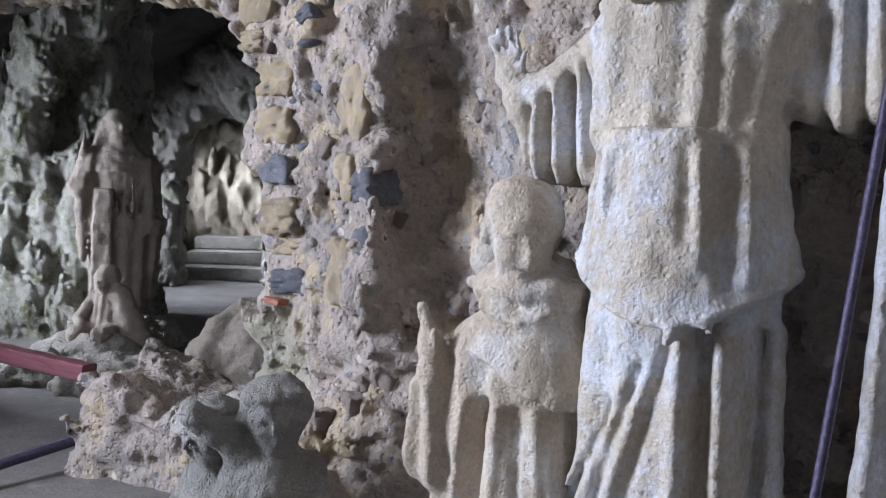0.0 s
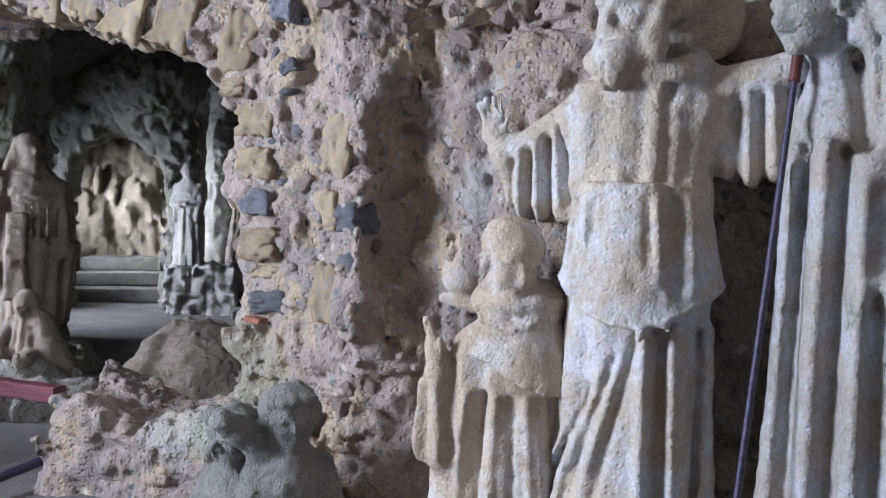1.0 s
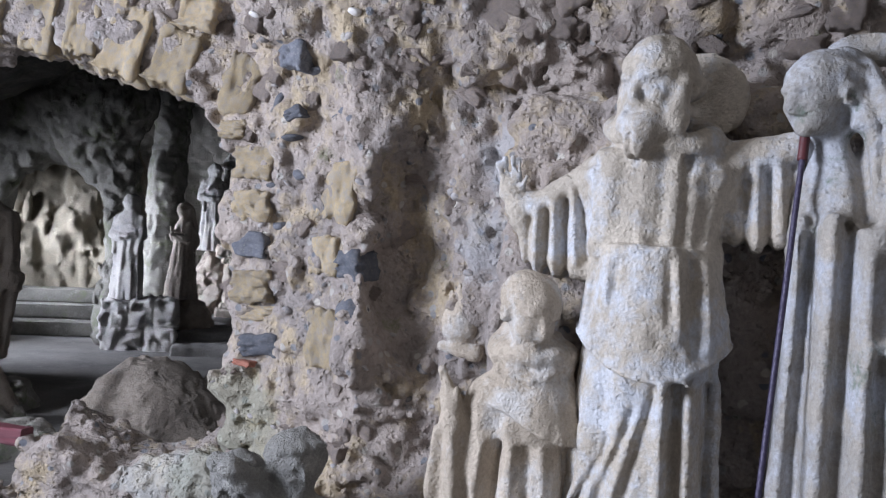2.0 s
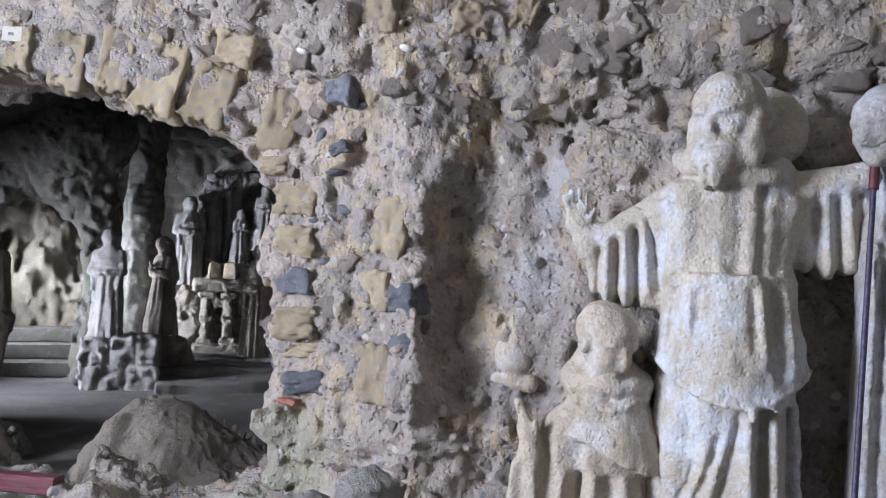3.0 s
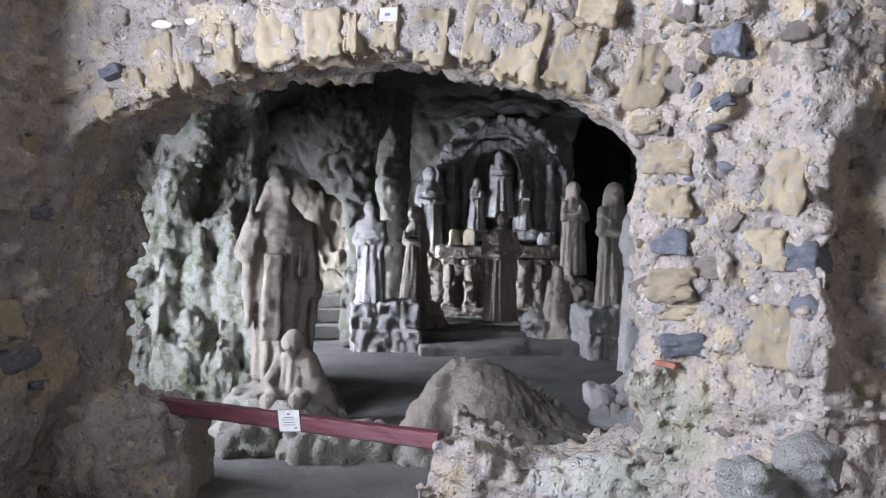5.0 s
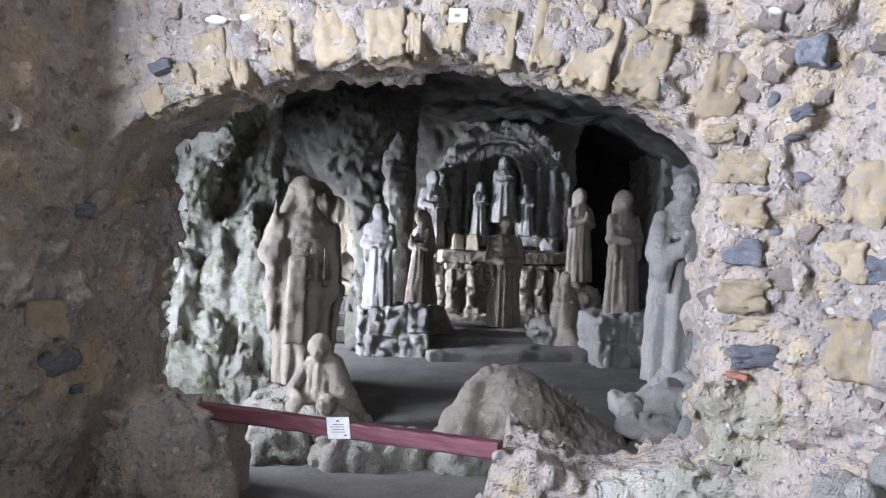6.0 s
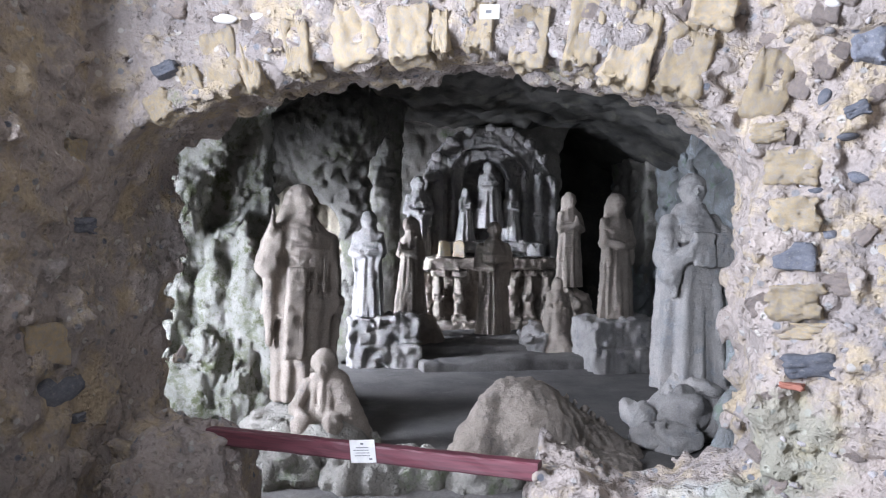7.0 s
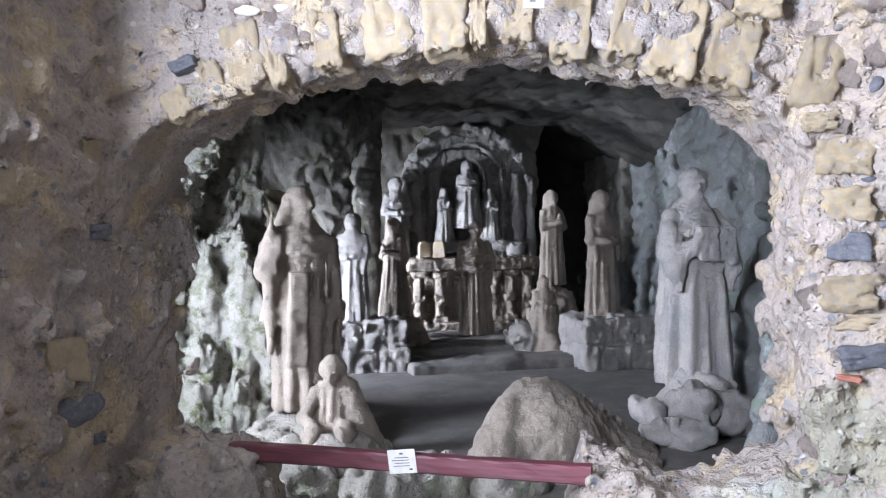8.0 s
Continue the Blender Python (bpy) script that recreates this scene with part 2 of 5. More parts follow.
def carve(field, low, high, h, layers=(), seed=0, band=0.12, drip=1.0):
    """Vertices and quads of the zero surface of a distance field inside a box, with h metres to a cell."""
    xs, ys, zs = [np.arange(a, b + h, h, dtype=np.float32) for a, b in zip(low, high)]
    X, Y, Z = xs[:, None, None], ys[None, :, None], zs[None, None, :]
    v = np.array(np.broadcast_to(field(X, Y, Z), (len(xs), len(ys), len(zs))), dtype=np.float32)
    if layers:
        i, j, k = np.nonzero(np.abs(v) < band)
        v[i, j, k] += roughness(xs[i], ys[j], zs[k] * drip, layers, seed)
    for axis in range(3):
        edge = [slice(None)] * 3
        for end in (0, -1):
            edge[axis] = end
            v[tuple(edge)] = np.maximum(v[tuple(edge)], 0.3 * h)
    s = v < 0
    count = np.zeros(tuple(n - 1 for n in v.shape), np.int8)
    for a in (0, 1):
        for b in (0, 1):
            for c in (0, 1):
                count += s[a:s.shape[0] - 1 + a, b:s.shape[1] - 1 + b, c:s.shape[2] - 1 + c]
    cell = np.argwhere((count > 0) & (count < 8))
    number = np.full(count.shape, -1, np.int64)
    number[tuple(cell.T)] = np.arange(len(cell))
    place, hits = np.zeros((len(cell), 3)), np.zeros(len(cell))
    for axis in range(3):
        for p in (0, 1):
            for q in (0, 1):
                a = [0, 0, 0]
                a[(axis + 1) % 3], a[(axis + 2) % 3] = p, q
                b = list(a)
                b[axis] = 1
                va, vb = v[tuple((cell + a).T)], v[tuple((cell + b).T)]
                on = (va < 0) != (vb < 0)
                t = va[on] / (va[on] - vb[on])
                point = cell[on] + np.array(a, float)
                point[:, axis] += t
                place[on] += point
                hits[on] += 1
    verts = place / hits[:, None] * h + np.array([xs[0], ys[0], zs[0]])
    quads = []
    for axis in range(3):
        u, w = (axis + 1) % 3, (axis + 2) % 3
        one, two = [slice(1, -1)] * 3, [slice(1, -1)] * 3
        one[axis], two[axis] = slice(0, -1), slice(1, None)
        change = s[tuple(one)] != s[tuple(two)]
        e = np.argwhere(change)
        off = np.ones(3, int)
        off[axis] = 0
        e = e + off
        flip = s[tuple(e.T)]
        corner = []
        for p, q in ((0, 0), (1, 0), (1, 1), (0, 1)):
            c = e.copy()
            c[:, u] -= p
            c[:, w] -= q
            corner.append(number[tuple(c.T)])
        f = np.stack(corner, 1)
        f[~flip] = f[~flip][:, ::-1]
        quads.append(f)
    return verts, np.concatenate(quads)


def mesh_of(name, verts, quads, material, smooth=True):
    me = bpy.data.meshes.new(name)
    me.vertices.add(len(verts))
    me.vertices.foreach_set("co", np.asarray(verts, np.float32).ravel())
    me.loops.add(quads.size)
    me.loops.foreach_set("vertex_index", quads.astype(np.int32).ravel())
    me.polygons.add(len(quads))
    me.polygons.foreach_set("loop_start", np.arange(0, quads.size, 4, dtype=np.int32))
    me.polygons.foreach_set("use_smooth", np.full(len(quads), smooth, bool))
    me.update(calc_edges=True)
    me.validate()
    me.materials.append(material)
    return me


def carved(name, field, low, high, h, material, layers=(), seed=0, m=None, band=0.12, drip=1.0):
    ob = new(name, mesh_of(name, *carve(field, low, high, h, layers, seed, band, drip), material))
    if m:
        ob.matrix_world = m
    return ob


def part(name, bm, material, parent, label=""):
    """One mesh under a thing, in the thing's own coordinates."""
    me = bpy.data.meshes.new(name)
    bm.to_mesh(me)
    bm.free()
    me.materials.append(material)
    ob = new(name, me)
    ob.parent = parent
    return tagged(ob, label)


def smin(a, b, k):
    h = np.clip(0.5 + 0.5 * (b - a) / k, 0, 1)
    return b + (a - b) * h - k * h * (1 - h)


def smax(a, b, k):
    return -smin(-a, -b, k)


def ball(x, y, z, c, r):
    x, y, z = (x - c[0]), (y - c[1]), (z - c[2])
    k = np.sqrt((x / r[0]) ** 2 + (y / r[1]) ** 2 + (z / r[2]) ** 2)
    g = np.sqrt((x / r[0] ** 2) ** 2 + (y / r[1] ** 2) ** 2 + (z / r[2] ** 2) ** 2) + 1e-6
    return k * (k - 1) / g


def limb(x, y, z, a, b, ra, rb):
    d = [q - p for p, q in zip(a, b)]
    t = np.clip(((x - a[0]) * d[0] + (y - a[1]) * d[1] + (z - a[2]) * d[2]) / (sum(q * q for q in d) + 1e-9), 0, 1)
    return np.sqrt((x - a[0] - t * d[0]) ** 2 + (y - a[1] - t * d[1]) ** 2 + (z - a[2] - t * d[2]) ** 2) - (ra + (rb - ra) * t)


def block(x, y, z, c, r, e=0.02):
    x, y, z = np.abs(x - c[0]) - r[0] + e, np.abs(y - c[1]) - r[1] + e, np.abs(z - c[2]) - r[2] + e
    return np.sqrt(np.maximum(x, 0) ** 2 + np.maximum(y, 0) ** 2 + np.maximum(z, 0) ** 2) + np.minimum(np.maximum(np.maximum(x, y), z), 0) - e


def robe(x, y, z, z0, z1, low, high, folds=9, depth=0.012, phase=0.0, lean=0.0, centre=(0, 0)):
    """A draped, fluted body between two heights; low and high are half widths (across, deep)."""
    t = np.clip((z - z0) / (z1 - z0), 0, 1)
    x, y = x - centre[0] - lean * t, y - centre[1]
    a, b = low[0] + (high[0] - low[0]) * t, low[1] + (high[1] - low[1]) * t
    k = np.sqrt((x / a) ** 2 + (y / b) ** 2)
    turn = np.arctan2(y / b, x / a)
    bend = turn + 0.12 * np.sin(3 * turn + phase)
    wave = 1.1 - 2.2 * np.abs(np.sin(0.5 * folds * bend + phase + 0.5 * t)) + 0.6 * np.sin((2 * folds - 3) * turn + 2 * phase - 2.1 * t)
    d = (k - 1) * np.minimum(a, b) + depth * wave * (1 - 0.45 * t)
    return np.maximum(d, np.maximum(z0 - z, z - z1))

# ---- the large structure ----
# plan of the near wall's face, from the relief side past the arch to the sea side
PLAN = [(2.6, 0.2), (1.55, 1.20), (1.0, 1.66), (0.6, 1.97), (0.25, 2.27), (0.0, 2.36), (-0.24, 2.37), (-0.40, 2.60), (-0.58, 2.76), (-0.76, 2.89), (-3.31, 3.77), (-3.50, 3.25), (-3.68, 2.75), (-4.10, 2.3)]
RELIEF = pose(0.45, 1.60, 0, 0, 0, -36.87)
ACROSS, DEEP = Vector((-0.945, 0.326)), Vector((0.326, 0.945))
JAMB = Vector((-0.74, 2.885))
ARCH_U = (-0.1, 0.0, 0.10, 0.22, 0.49, 0.72, 0.95, 1.28, 1.77, 2.1, 2.44, 2.63, 2.74, 2.85)
ARCH_Z = (1.5, 1.72, 1.84, 1.91, 2.01, 2.08, 2.135, 2.15, 2.10, 2.03, 1.94, 1.83, 1.65, 1.3)
SILL_U = (-0.1, 0.1, 0.25, 0.45, 0.58, 0.66, 0.82, 0.90, 0.95, 2.17, 2.25, 2.4, 2.9)
SILL_Z = (0.50, 0.45, 0.37, 0.34, 0.42, 0.48, 0.47, 0.25, -0.5, -0.5, 0.38, 0.49, 0.52)


def plan_distance(x, y, plan):
    """Distance to a plan line, negative on its far side."""
    best = np.full(np.broadcast(x, y).shape, 9.0, np.float32)
    side = np.zeros_like(best)
    for (ax, ay), (bx, by) in zip(plan, plan[1:]):
        dx, dy = bx - ax, by - ay
        t = np.clip(((x - ax) * dx + (y - ay) * dy) / (dx * dx + dy * dy), 0, 1)
        d = np.hypot(x - ax - t * dx, y - ay - t * dy)
        s = np.sign((x - ax) * dy - (y - ay) * dx)
        closer = d < best - 1e-5
        side = np.where(closer, s, side)
        best = np.where(closer, d, best)
    return -best * side


def near_wall(x, y, z):
    face = plan_distance(x, y, PLAN)
    lump = limb(x, y, z, (-0.46, 2.66, 2.32), (0.25, 2.36, 2.24), 0.27, 0.27)
    lump = np.minimum(lump, limb(x, y, z, (0.25, 2.36, 2.24), (1.5, 1.45, 2.42), 0.27, 0.30))
    foot = limb(x, y, z, (-0.35, 2.55, 0.35), (0.35, 2.35, 0.25), 0.24, 0.34)
    d = smin(smin(face + 0 * z, lump, 0.12), foot, 0.15)
    d = np.maximum(d, -(face + 0.62))
    back = RELIEF.inverted()
    lx, ly = back[0][0] * x + back[0][1] * y + back[0][3], back[1][0] * x + back[1][1] * y + back[1][3]
    d = smin(d, block(lx, ly, z, (0.12, 0.42, 0.95), (0.62, 0.28, 0.98), 0.10), 0.14)
    d = smax(d, -ball(x, y, z, (-0.03, 2.26, 1.33), (0.15, 0.29, 0.52)), 0.05)
    # low pier out of view, added to shade the lower left of the wall
    d = smin(d, block(x, y, z, (-3.80, 2.50, 0.70), (0.38, 0.26, 0.80), 0.08), 0.08)
    u = (x - JAMB[0]) * ACROSS[0] + (y - JAMB[1]) * ACROSS[1]
    v = (x - JAMB[0]) * DEEP[0] + (y - JAMB[1]) * DEEP[1]
    top = z - np.interp(u, ARCH_U, ARCH_Z).astype(np.float32) * (1 + 0 * z) - 0.02 * v
    low = np.interp(u, SILL_U, SILL_Z).astype(np.float32) - z
    hole = smax(smax(np.maximum(-u, u - 2.74 + 0.06 * v), top, 0.08), 0.75 * low, 0.03)
    hole = np.maximum(hole, np.abs(v) - 1.1)
    return smin(smax(d, -hole, 0.04), ball(x, y, z, (-3.00, 3.68, 0.12), (0.36, 0.28, 0.42)), 0.06)


GRIT = ((2.2, 0.022), (-5, 0.034), (-11, 0.022), (21, 0.020), (42, 0.013))
wall_near = carved("wall_near", near_wall, (-1.10, 0.9, -0.1), (1.75, 3.9, 2.8), 0.0115, MORTAR, GRIT, 1)
tagged(wall_near, "rubble and mortar wall with a niche and carved figures", "wall", kind="structure")
wall_arch = carved("wall_arch", near_wall, (-4.5, 1.6, -0.1), (-1.09, 4.7, 2.8), 0.0145, MORTAR, GRIT, 1)
tagged(wall_arch, "rubble and mortar wall with a broken arch opening", "wall", kind="structure")


def slab(name, points, faces, material, label, category):
    me = bpy.data.meshes.new(name)
    me.from_pydata(points, [], faces)
    me.materials.append(material)
    return tagged(new(name, me), label, category, kind="structure")


def box_points(a, b):
    return [(x, y, z) for x in (a[0], b[0]) for y in (a[1], b[1]) for z in (a[2], b[2])]


BOX = [(0, 1, 3, 2), (4, 6, 7, 5), (0, 4, 5, 1), (2, 3, 7, 6), (0, 2, 6, 4), (1, 5, 7, 3)]


def wall_boxes(name, boxes, material, label):
    points, faces = [], []
    for a, b in boxes:
        n = len(points)
        points += box_points(a, b)
        faces += [tuple(n + i for i in f) for f in BOX]
    return slab(name, points, faces, material, label, "wall")


# the ground, one uneven sheet
gx, gy = np.linspace(-7, 6, 300), np.linspace(-6, 16, 480)
GX, GY = [a.ravel() for a in np.meshgrid(gx, gy, indexing="ij")]
GZ = roughness(GX, GY, 0 * GX, ((0.9, 0.012), (4, 0.006), (14, 0.003)), 3)
idx = np.arange(300 * 480).reshape(300, 480)
gq = np.stack([idx[:-1, :-1], idx[1:, :-1], idx[1:, 1:], idx[:-1, 1:]], -1).reshape(-1, 4)
floor = new("floor", mesh_of("floor", np.stack([GX, GY, GZ], 1), gq, EARTH))
tagged(floor, "trodden grey earth floor of the grotto", "floor", kind="structure")

# sea side with its three openings, the closing walls and the roof of the near space
X0, X1 = -4.75, -4.25
wall_boxes("wall_west", [((X0, -4.2, 0), (X1, -0.1, 3.9)), ((X0, -0.1, 2.95), (X1, 2.2, 3.9)), ((X0, -0.1, 0), (X1, 2.2, 0.95)),
                         ((X0, 2.2, 0), (X1, 4.3, 3.9)), ((X0, 4.3, 0), (X1, 4.4, 3.9)), ((X0, 4.4, 0), (X1, 5.3, 0.75)), ((X0, 4.4, 2.45), (X1, 5.3, 3.9)),
                         ((X0, 5.3, 0), (X1, 7.4, 3.9)), ((X0, 7.4, 0), (X1, 8.6, 0.55)), ((X0, 7.4, 1.85), (X1, 8.6, 3.9)), ((X0, 8.6, 0), (X1, 9.5, 3.9)), ((X0, 9.5, 0), (X1, 10.5, 0.7)), ((X0, 9.5, 1.8), (X1, 10.5, 3.9)), ((X0, 10.5, 0), (X1, 13.5, 3.9))],
           PLASTER, "thick plastered outer wall with daylight openings")
# out of view, added to enclose the space and bounce light back
wall_boxes("wall_south", [((-4.25, -4.2, 0), (4.2, -3.9, 3.9))], PLASTER, "unseen plain plastered wall added to close the near space")
wall_boxes("wall_east", [((3.9, -3.9, 0), (4.2, 13.5, 3.9))], PLASTER, "unseen plain wall added to close the grotto")
# added to close the passage; the vault's dark colour keeps it black
wall_boxes("wall_north", [((-4.25, 13.2, 0), (3.9, 13.5, 3.9))], VAULT, "wall added to close the passage, in the shade-darkened vault colour")
wall_boxes("ceiling_near", [((-4.75, -4.2, 3.9), (4.2, 3.6, 4.2))], PLASTER, "unseen plastered ceiling added over the near space")


def vault(x, y, z):
    crown = 3.35 - 0.10 * (x + 0.3) ** 2 + 0.05 * (y - 7) + 0 * z
    lip = 2.28 + 0.9 * np.clip((y - 4.0 + 0.33 * (x + 2)) / 2.0, 0, 1)
    v = (x - JAMB[0]) * DEEP[0] + (y - JAMB[1]) * DEEP[1]
    return np.maximum(np.minimum(crown, lip) - z, 0.35 - v)


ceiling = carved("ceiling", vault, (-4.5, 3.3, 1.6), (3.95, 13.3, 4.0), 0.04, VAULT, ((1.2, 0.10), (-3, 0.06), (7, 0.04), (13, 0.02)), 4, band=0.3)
tagged(ceiling, "rough rock vault of the grotto, its shade put into the colour", "ceiling", kind="structure")


# right side rock of the grotto
RIGHT = [(-0.55, 3.1), (-0.35, 3.6), (0.75, 4.4), (1.15, 6.2), (1.55, 7.2), (2.05, 8.9), (2.7, 10.6), (2.75, 13.0)]


def right_rock(x, y, z):
    return plan_distance(x, y, RIGHT) - 0.05 * np.sin(3 * z) + 0.10 * (z - 1.0)


wall_right = carved("wall_right", right_rock, (-0.6, 3.45, -0.1), (3.6, 13.0, 3.9), 0.03, BLUE_ROCK, ((1.5, 0.12), (-4, 0.08), (10, 0.05), (24, 0.022)), 5, band=0.35)
tagged(wall_right, "bluish weathered rock wall beside the altar", "rock wall", kind="structure")


def back_rock(x, y, z):
    d = 11.25 - y + 0 * x + 0 * z
    passage = np.maximum(np.hypot((x - 1.98) / 0.70, np.maximum(z - 2.35, 0) / 1.15) - 1, 9.9 - y) * 0.7
    apse = ball(x, y, z, (0.15, 11.1, 1.5), (0.95, 0.5, 1.55))
    return smax(smax(d, -passage, 0.05), -apse, 0.08)


wall_back = carved("wall_back", back_rock, (-4.3, 10.3, -0.1), (3.0, 12.6, 3.95), 0.03, CAVE, ((1.8, 0.06), (-5, 0.03), (12, 0.02)), 6, band=0.3)
tagged(wall_back, "grey rock wall with an arched dark passage", "rock wall", kind="structure")


# ---- rock masses ----
def mossy_mass(x, y, z):
    front = 5.98 - 0.10 * (x + 3.2) + 0.05 * np.sin(7 * x + 1.0) + 0.03 * np.sin(15 * x + 2.0 + z)
    lower = np.maximum(np.maximum(front + 0.10 * (z - 0.6) - y, z - 1.50 - 0.10 * np.sin(4 * x)), x + 2.72 + 0.12 * z)
    d = smax(lower, y - 7.4, 0.05)
    upper = np.maximum(np.maximum(6.35 - y, x + 2.75), y - 7.4) + 0 * z
    d = smin(d, upper, 0.12)
    d = smin(d, limb(x, y, z, (-3.44, 6.10, 1.2), (-3.24, 6.15, 2.15), 0.20, 0.22), 0.10)
    d = smin(d, limb(x, y, z, (-3.22, 6.05, 2.15), (-2.9, 6.3, 3.0), 0.22, 0.55), 0.15)
    for rx, rz, tall in ((-3.38, 0.5, 0.8), (-3.16, 0.7, 0.7), (-2.95, 0.45, 0.75), (-2.76, 0.35, 0.55)):
        d = smin(d, limb(x, y, z, (rx, 5.97, rz - 0.5), (rx + 0.03, 6.0, rz + tall), 0.13, 0.09), 0.06)
    return d


rock_left = carved("rock_wall", mossy_mass, (-4.24, 5.4, -0.1), (-2.3, 7.3, 3.4), 0.0165, MOSSY, ((2, 0.06), (-5, 0.055), (11, 0.040), (-22, 0.026), (40, 0.012)), 8, band=0.3, drip=0.55)
tagged(rock_left, "mossy green weathered rock mass beside the standing monk", "rock", kind="structure")


def rock_screen(x, y, z):
    d = block(x, y, z, (-2.75, 9.2, 1.6), (0.98, 0.22, 1.75), 0.1)
    hole = np.hypot((x + 2.60) / 0.55, np.maximum(z - 1.35, 0) / 0.70) - 1
    d = smax(d, -0.5 * hole, 0.12)
    d = smin(d, limb(x, y, z, (-1.92, 9.12, 0.1), (-1.93, 9.15, 1.5), 0.22, 0.15), 0.1)
    return smin(d, ball(x, y, z, (-2.3, 9.0, 2.75), (0.75, 0.4, 0.55)), 0.2)


screen_rock = carved("rock_screen", rock_screen, (-4.0, 8.4, 0.0), (-1.4, 9.8, 3.5), 0.02, SHADED_CAVE, ((3, 0.045), (-7, 0.035), (16, 0.024), (32, 0.014)), 9, band=0.25, drip=0.75)
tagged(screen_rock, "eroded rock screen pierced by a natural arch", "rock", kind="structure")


def back_mass(x, y, z):
    d = ball(x, y, z, (-3.0, 11.25, 0.9), (1.2, 0.45, 1.7))
    return smin(d, ball(x, y, z, (-2.05, 11.2, 0.9), (0.35, 0.4, 1.6)), 0.15)


tagged(carved("rock_alcove", back_mass, (-4.25, 10.4, 0.0), (-1.5, 11.4, 2.8), 0.024, ALCOVE, ((2.5, 0.07), (-6, 0.06), (13, 0.03), (26, 0.015)), 12, band=0.3, drip=0.6),
       "weathered rock filling the alcove behind the arch", "rock", kind="structure")
stair = tagged(new("stone_stair"), "three worn stone steps behind the arch, coloured dark for shade", "stair")
for i in range(3):
    bm = bmesh.new()
    bmesh.ops.create_cube(bm, size=1, matrix=Matrix.Translation((-2.65, 10.15 + 0.26 * i, 0.085 + 0.17 * i)) @ Matrix.Diagonal((1.5, 0.9 - 0.2 * i, 0.17, 1)))
    bmesh.ops.bevel(bm, geom=bm.edges[:], offset=0.02, segments=2, affect="EDGES")
    bmesh.ops.subdivide_edges(bm, edges=bm.edges[:], cuts=2, use_grid_fill=True)
    for v in bm.verts:
        v.co += 0.012 * noise.noise_vector(v.co * 5)
    part("step", bm, SHADED_CAVE, stair)


def thin_pillar(x, y, z):
    return limb(x, y, z, (-1.55, 10.1, 0.1), (-1.46, 10.1, 3.5), 0.22, 0.26)


tagged(carved("rock_pillar", thin_pillar, (-1.9, 9.7, 0.0), (-1.1, 10.5, 3.6), 0.022, SHADED_CAVE, ((3, 0.04), (-9, 0.02), (20, 0.015)), 10, band=0.2),
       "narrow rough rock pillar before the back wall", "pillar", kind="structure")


def platform_field(x, y, z):
    low = block(x, y, z, (0.0, 10.3, -0.1), (1.25, 2.05, 0.22), 0.03)
    return np.minimum(low, block(x, y, z, (-0.1, 10.6, 0.0), (1.15, 1.75, 0.2), 0.03))


tagged(carved("altar_platform", platform_field, (-1.35, 8.1, -0.1), (1.35, 11.6, 0.3), 0.025, EARTH, ((3, 0.03), (10, 0.015)), 11, band=0.2),
       "worn two-step earth platform under the altar", "platform", kind="structure")


def boulder(name, centre, size, material, label, seed, h=0.018, squash=0.0, layers=((2.5, 0.05), (-7, 0.036), (15, 0.026), (32, 0.013)), category="rock"):
    def field(x, y, z):
        d = ball(x, y, z, (0, 0, 0), size)
        if squash:
            d = smin(d, block(x, y, z, (0, 0, -size[2] * 0.3), (size[0] * squash, size[1] * squash, size[2] * 0.7), 0.05), 0.1)
        return d
    r = [s * 1.25 + 0.1 for s in size]
    ob = carved(name, field, [-a for a in r], r, h, material, layers, seed, pose(*centre), band=0.2)
    return tagged(ob, label, category)


def masonry_plinth(centre, half, material, label, seed, courses=2):
    """A squared, crumbling plinth of a few large blocks."""
    def field(x, y, z):
        d = block(x, y, z, (0, 0, 0), half, 0.03)
        for k in range(1, courses):
            d = d + 0.022 * np.exp(-((z + half[2] - 2 * half[2] * k / courses) / 0.012) ** 2)
        for k in (-0.35, 0.30):
            d = d + 0.020 * np.exp(-((x - k * half[0] - 0.05 * np.sign(z)) / 0.014) ** 2)
        return d
    r = [a + 0.09 for a in half]
    ob = carved("plinth", field, [-a for a in r], r, 0.017, material, ((2.5, 0.030), (-7, 0.030), (16, 0.022), (34, 0.010)), seed, pose(*centre), band=0.2)
    return tagged(ob, label, "plinth")


# plinths of the figures
boulder("plinth", (-2.48, 5.85, 0.02), (0.46, 0.34, 0.26), CAVE, "rough rock base under the standing monk", 20, squash=0.8)
boulder("plinth", (-2.42, 5.12, -0.08), (0.50, 0.36, 0.28), CAVE, "rough rock base under the seated child", 21, squash=0.8)
masonry_plinth((-1.62, 8.98, 0.27), (0.40, 0.42, 0.30), STATUE_GREY, "worn masonry plinth under two praying figures", 22)
boulder("rock_mound", (-1.15, 9.42, 0.2), (0.36, 0.30, 0.38), STATUE, "dark rough rock beside the masonry plinth", 29, squash=0.8)
masonry_plinth((1.02, 8.30, 0.27), (0.46, 0.40, 0.30), STATUE_GREY, "square mossy stone plinth under an angel", 23)
boulder("plinth", (0.30, 5.45, 0.05), (0.42, 0.33, 0.38), READER, "lumpy stone base under the monk with a book", 24, squash=0.6, layers=((2.5, 0.05), (-5, 0.07), (15, 0.020), (32, 0.010)))
boulder("plinth", (0.22, 9.0, 0.2), (0.2, 0.2, 0.3), STATUE_GREY, "small stone block beside the kneeling figure", 25, squash=0.9)


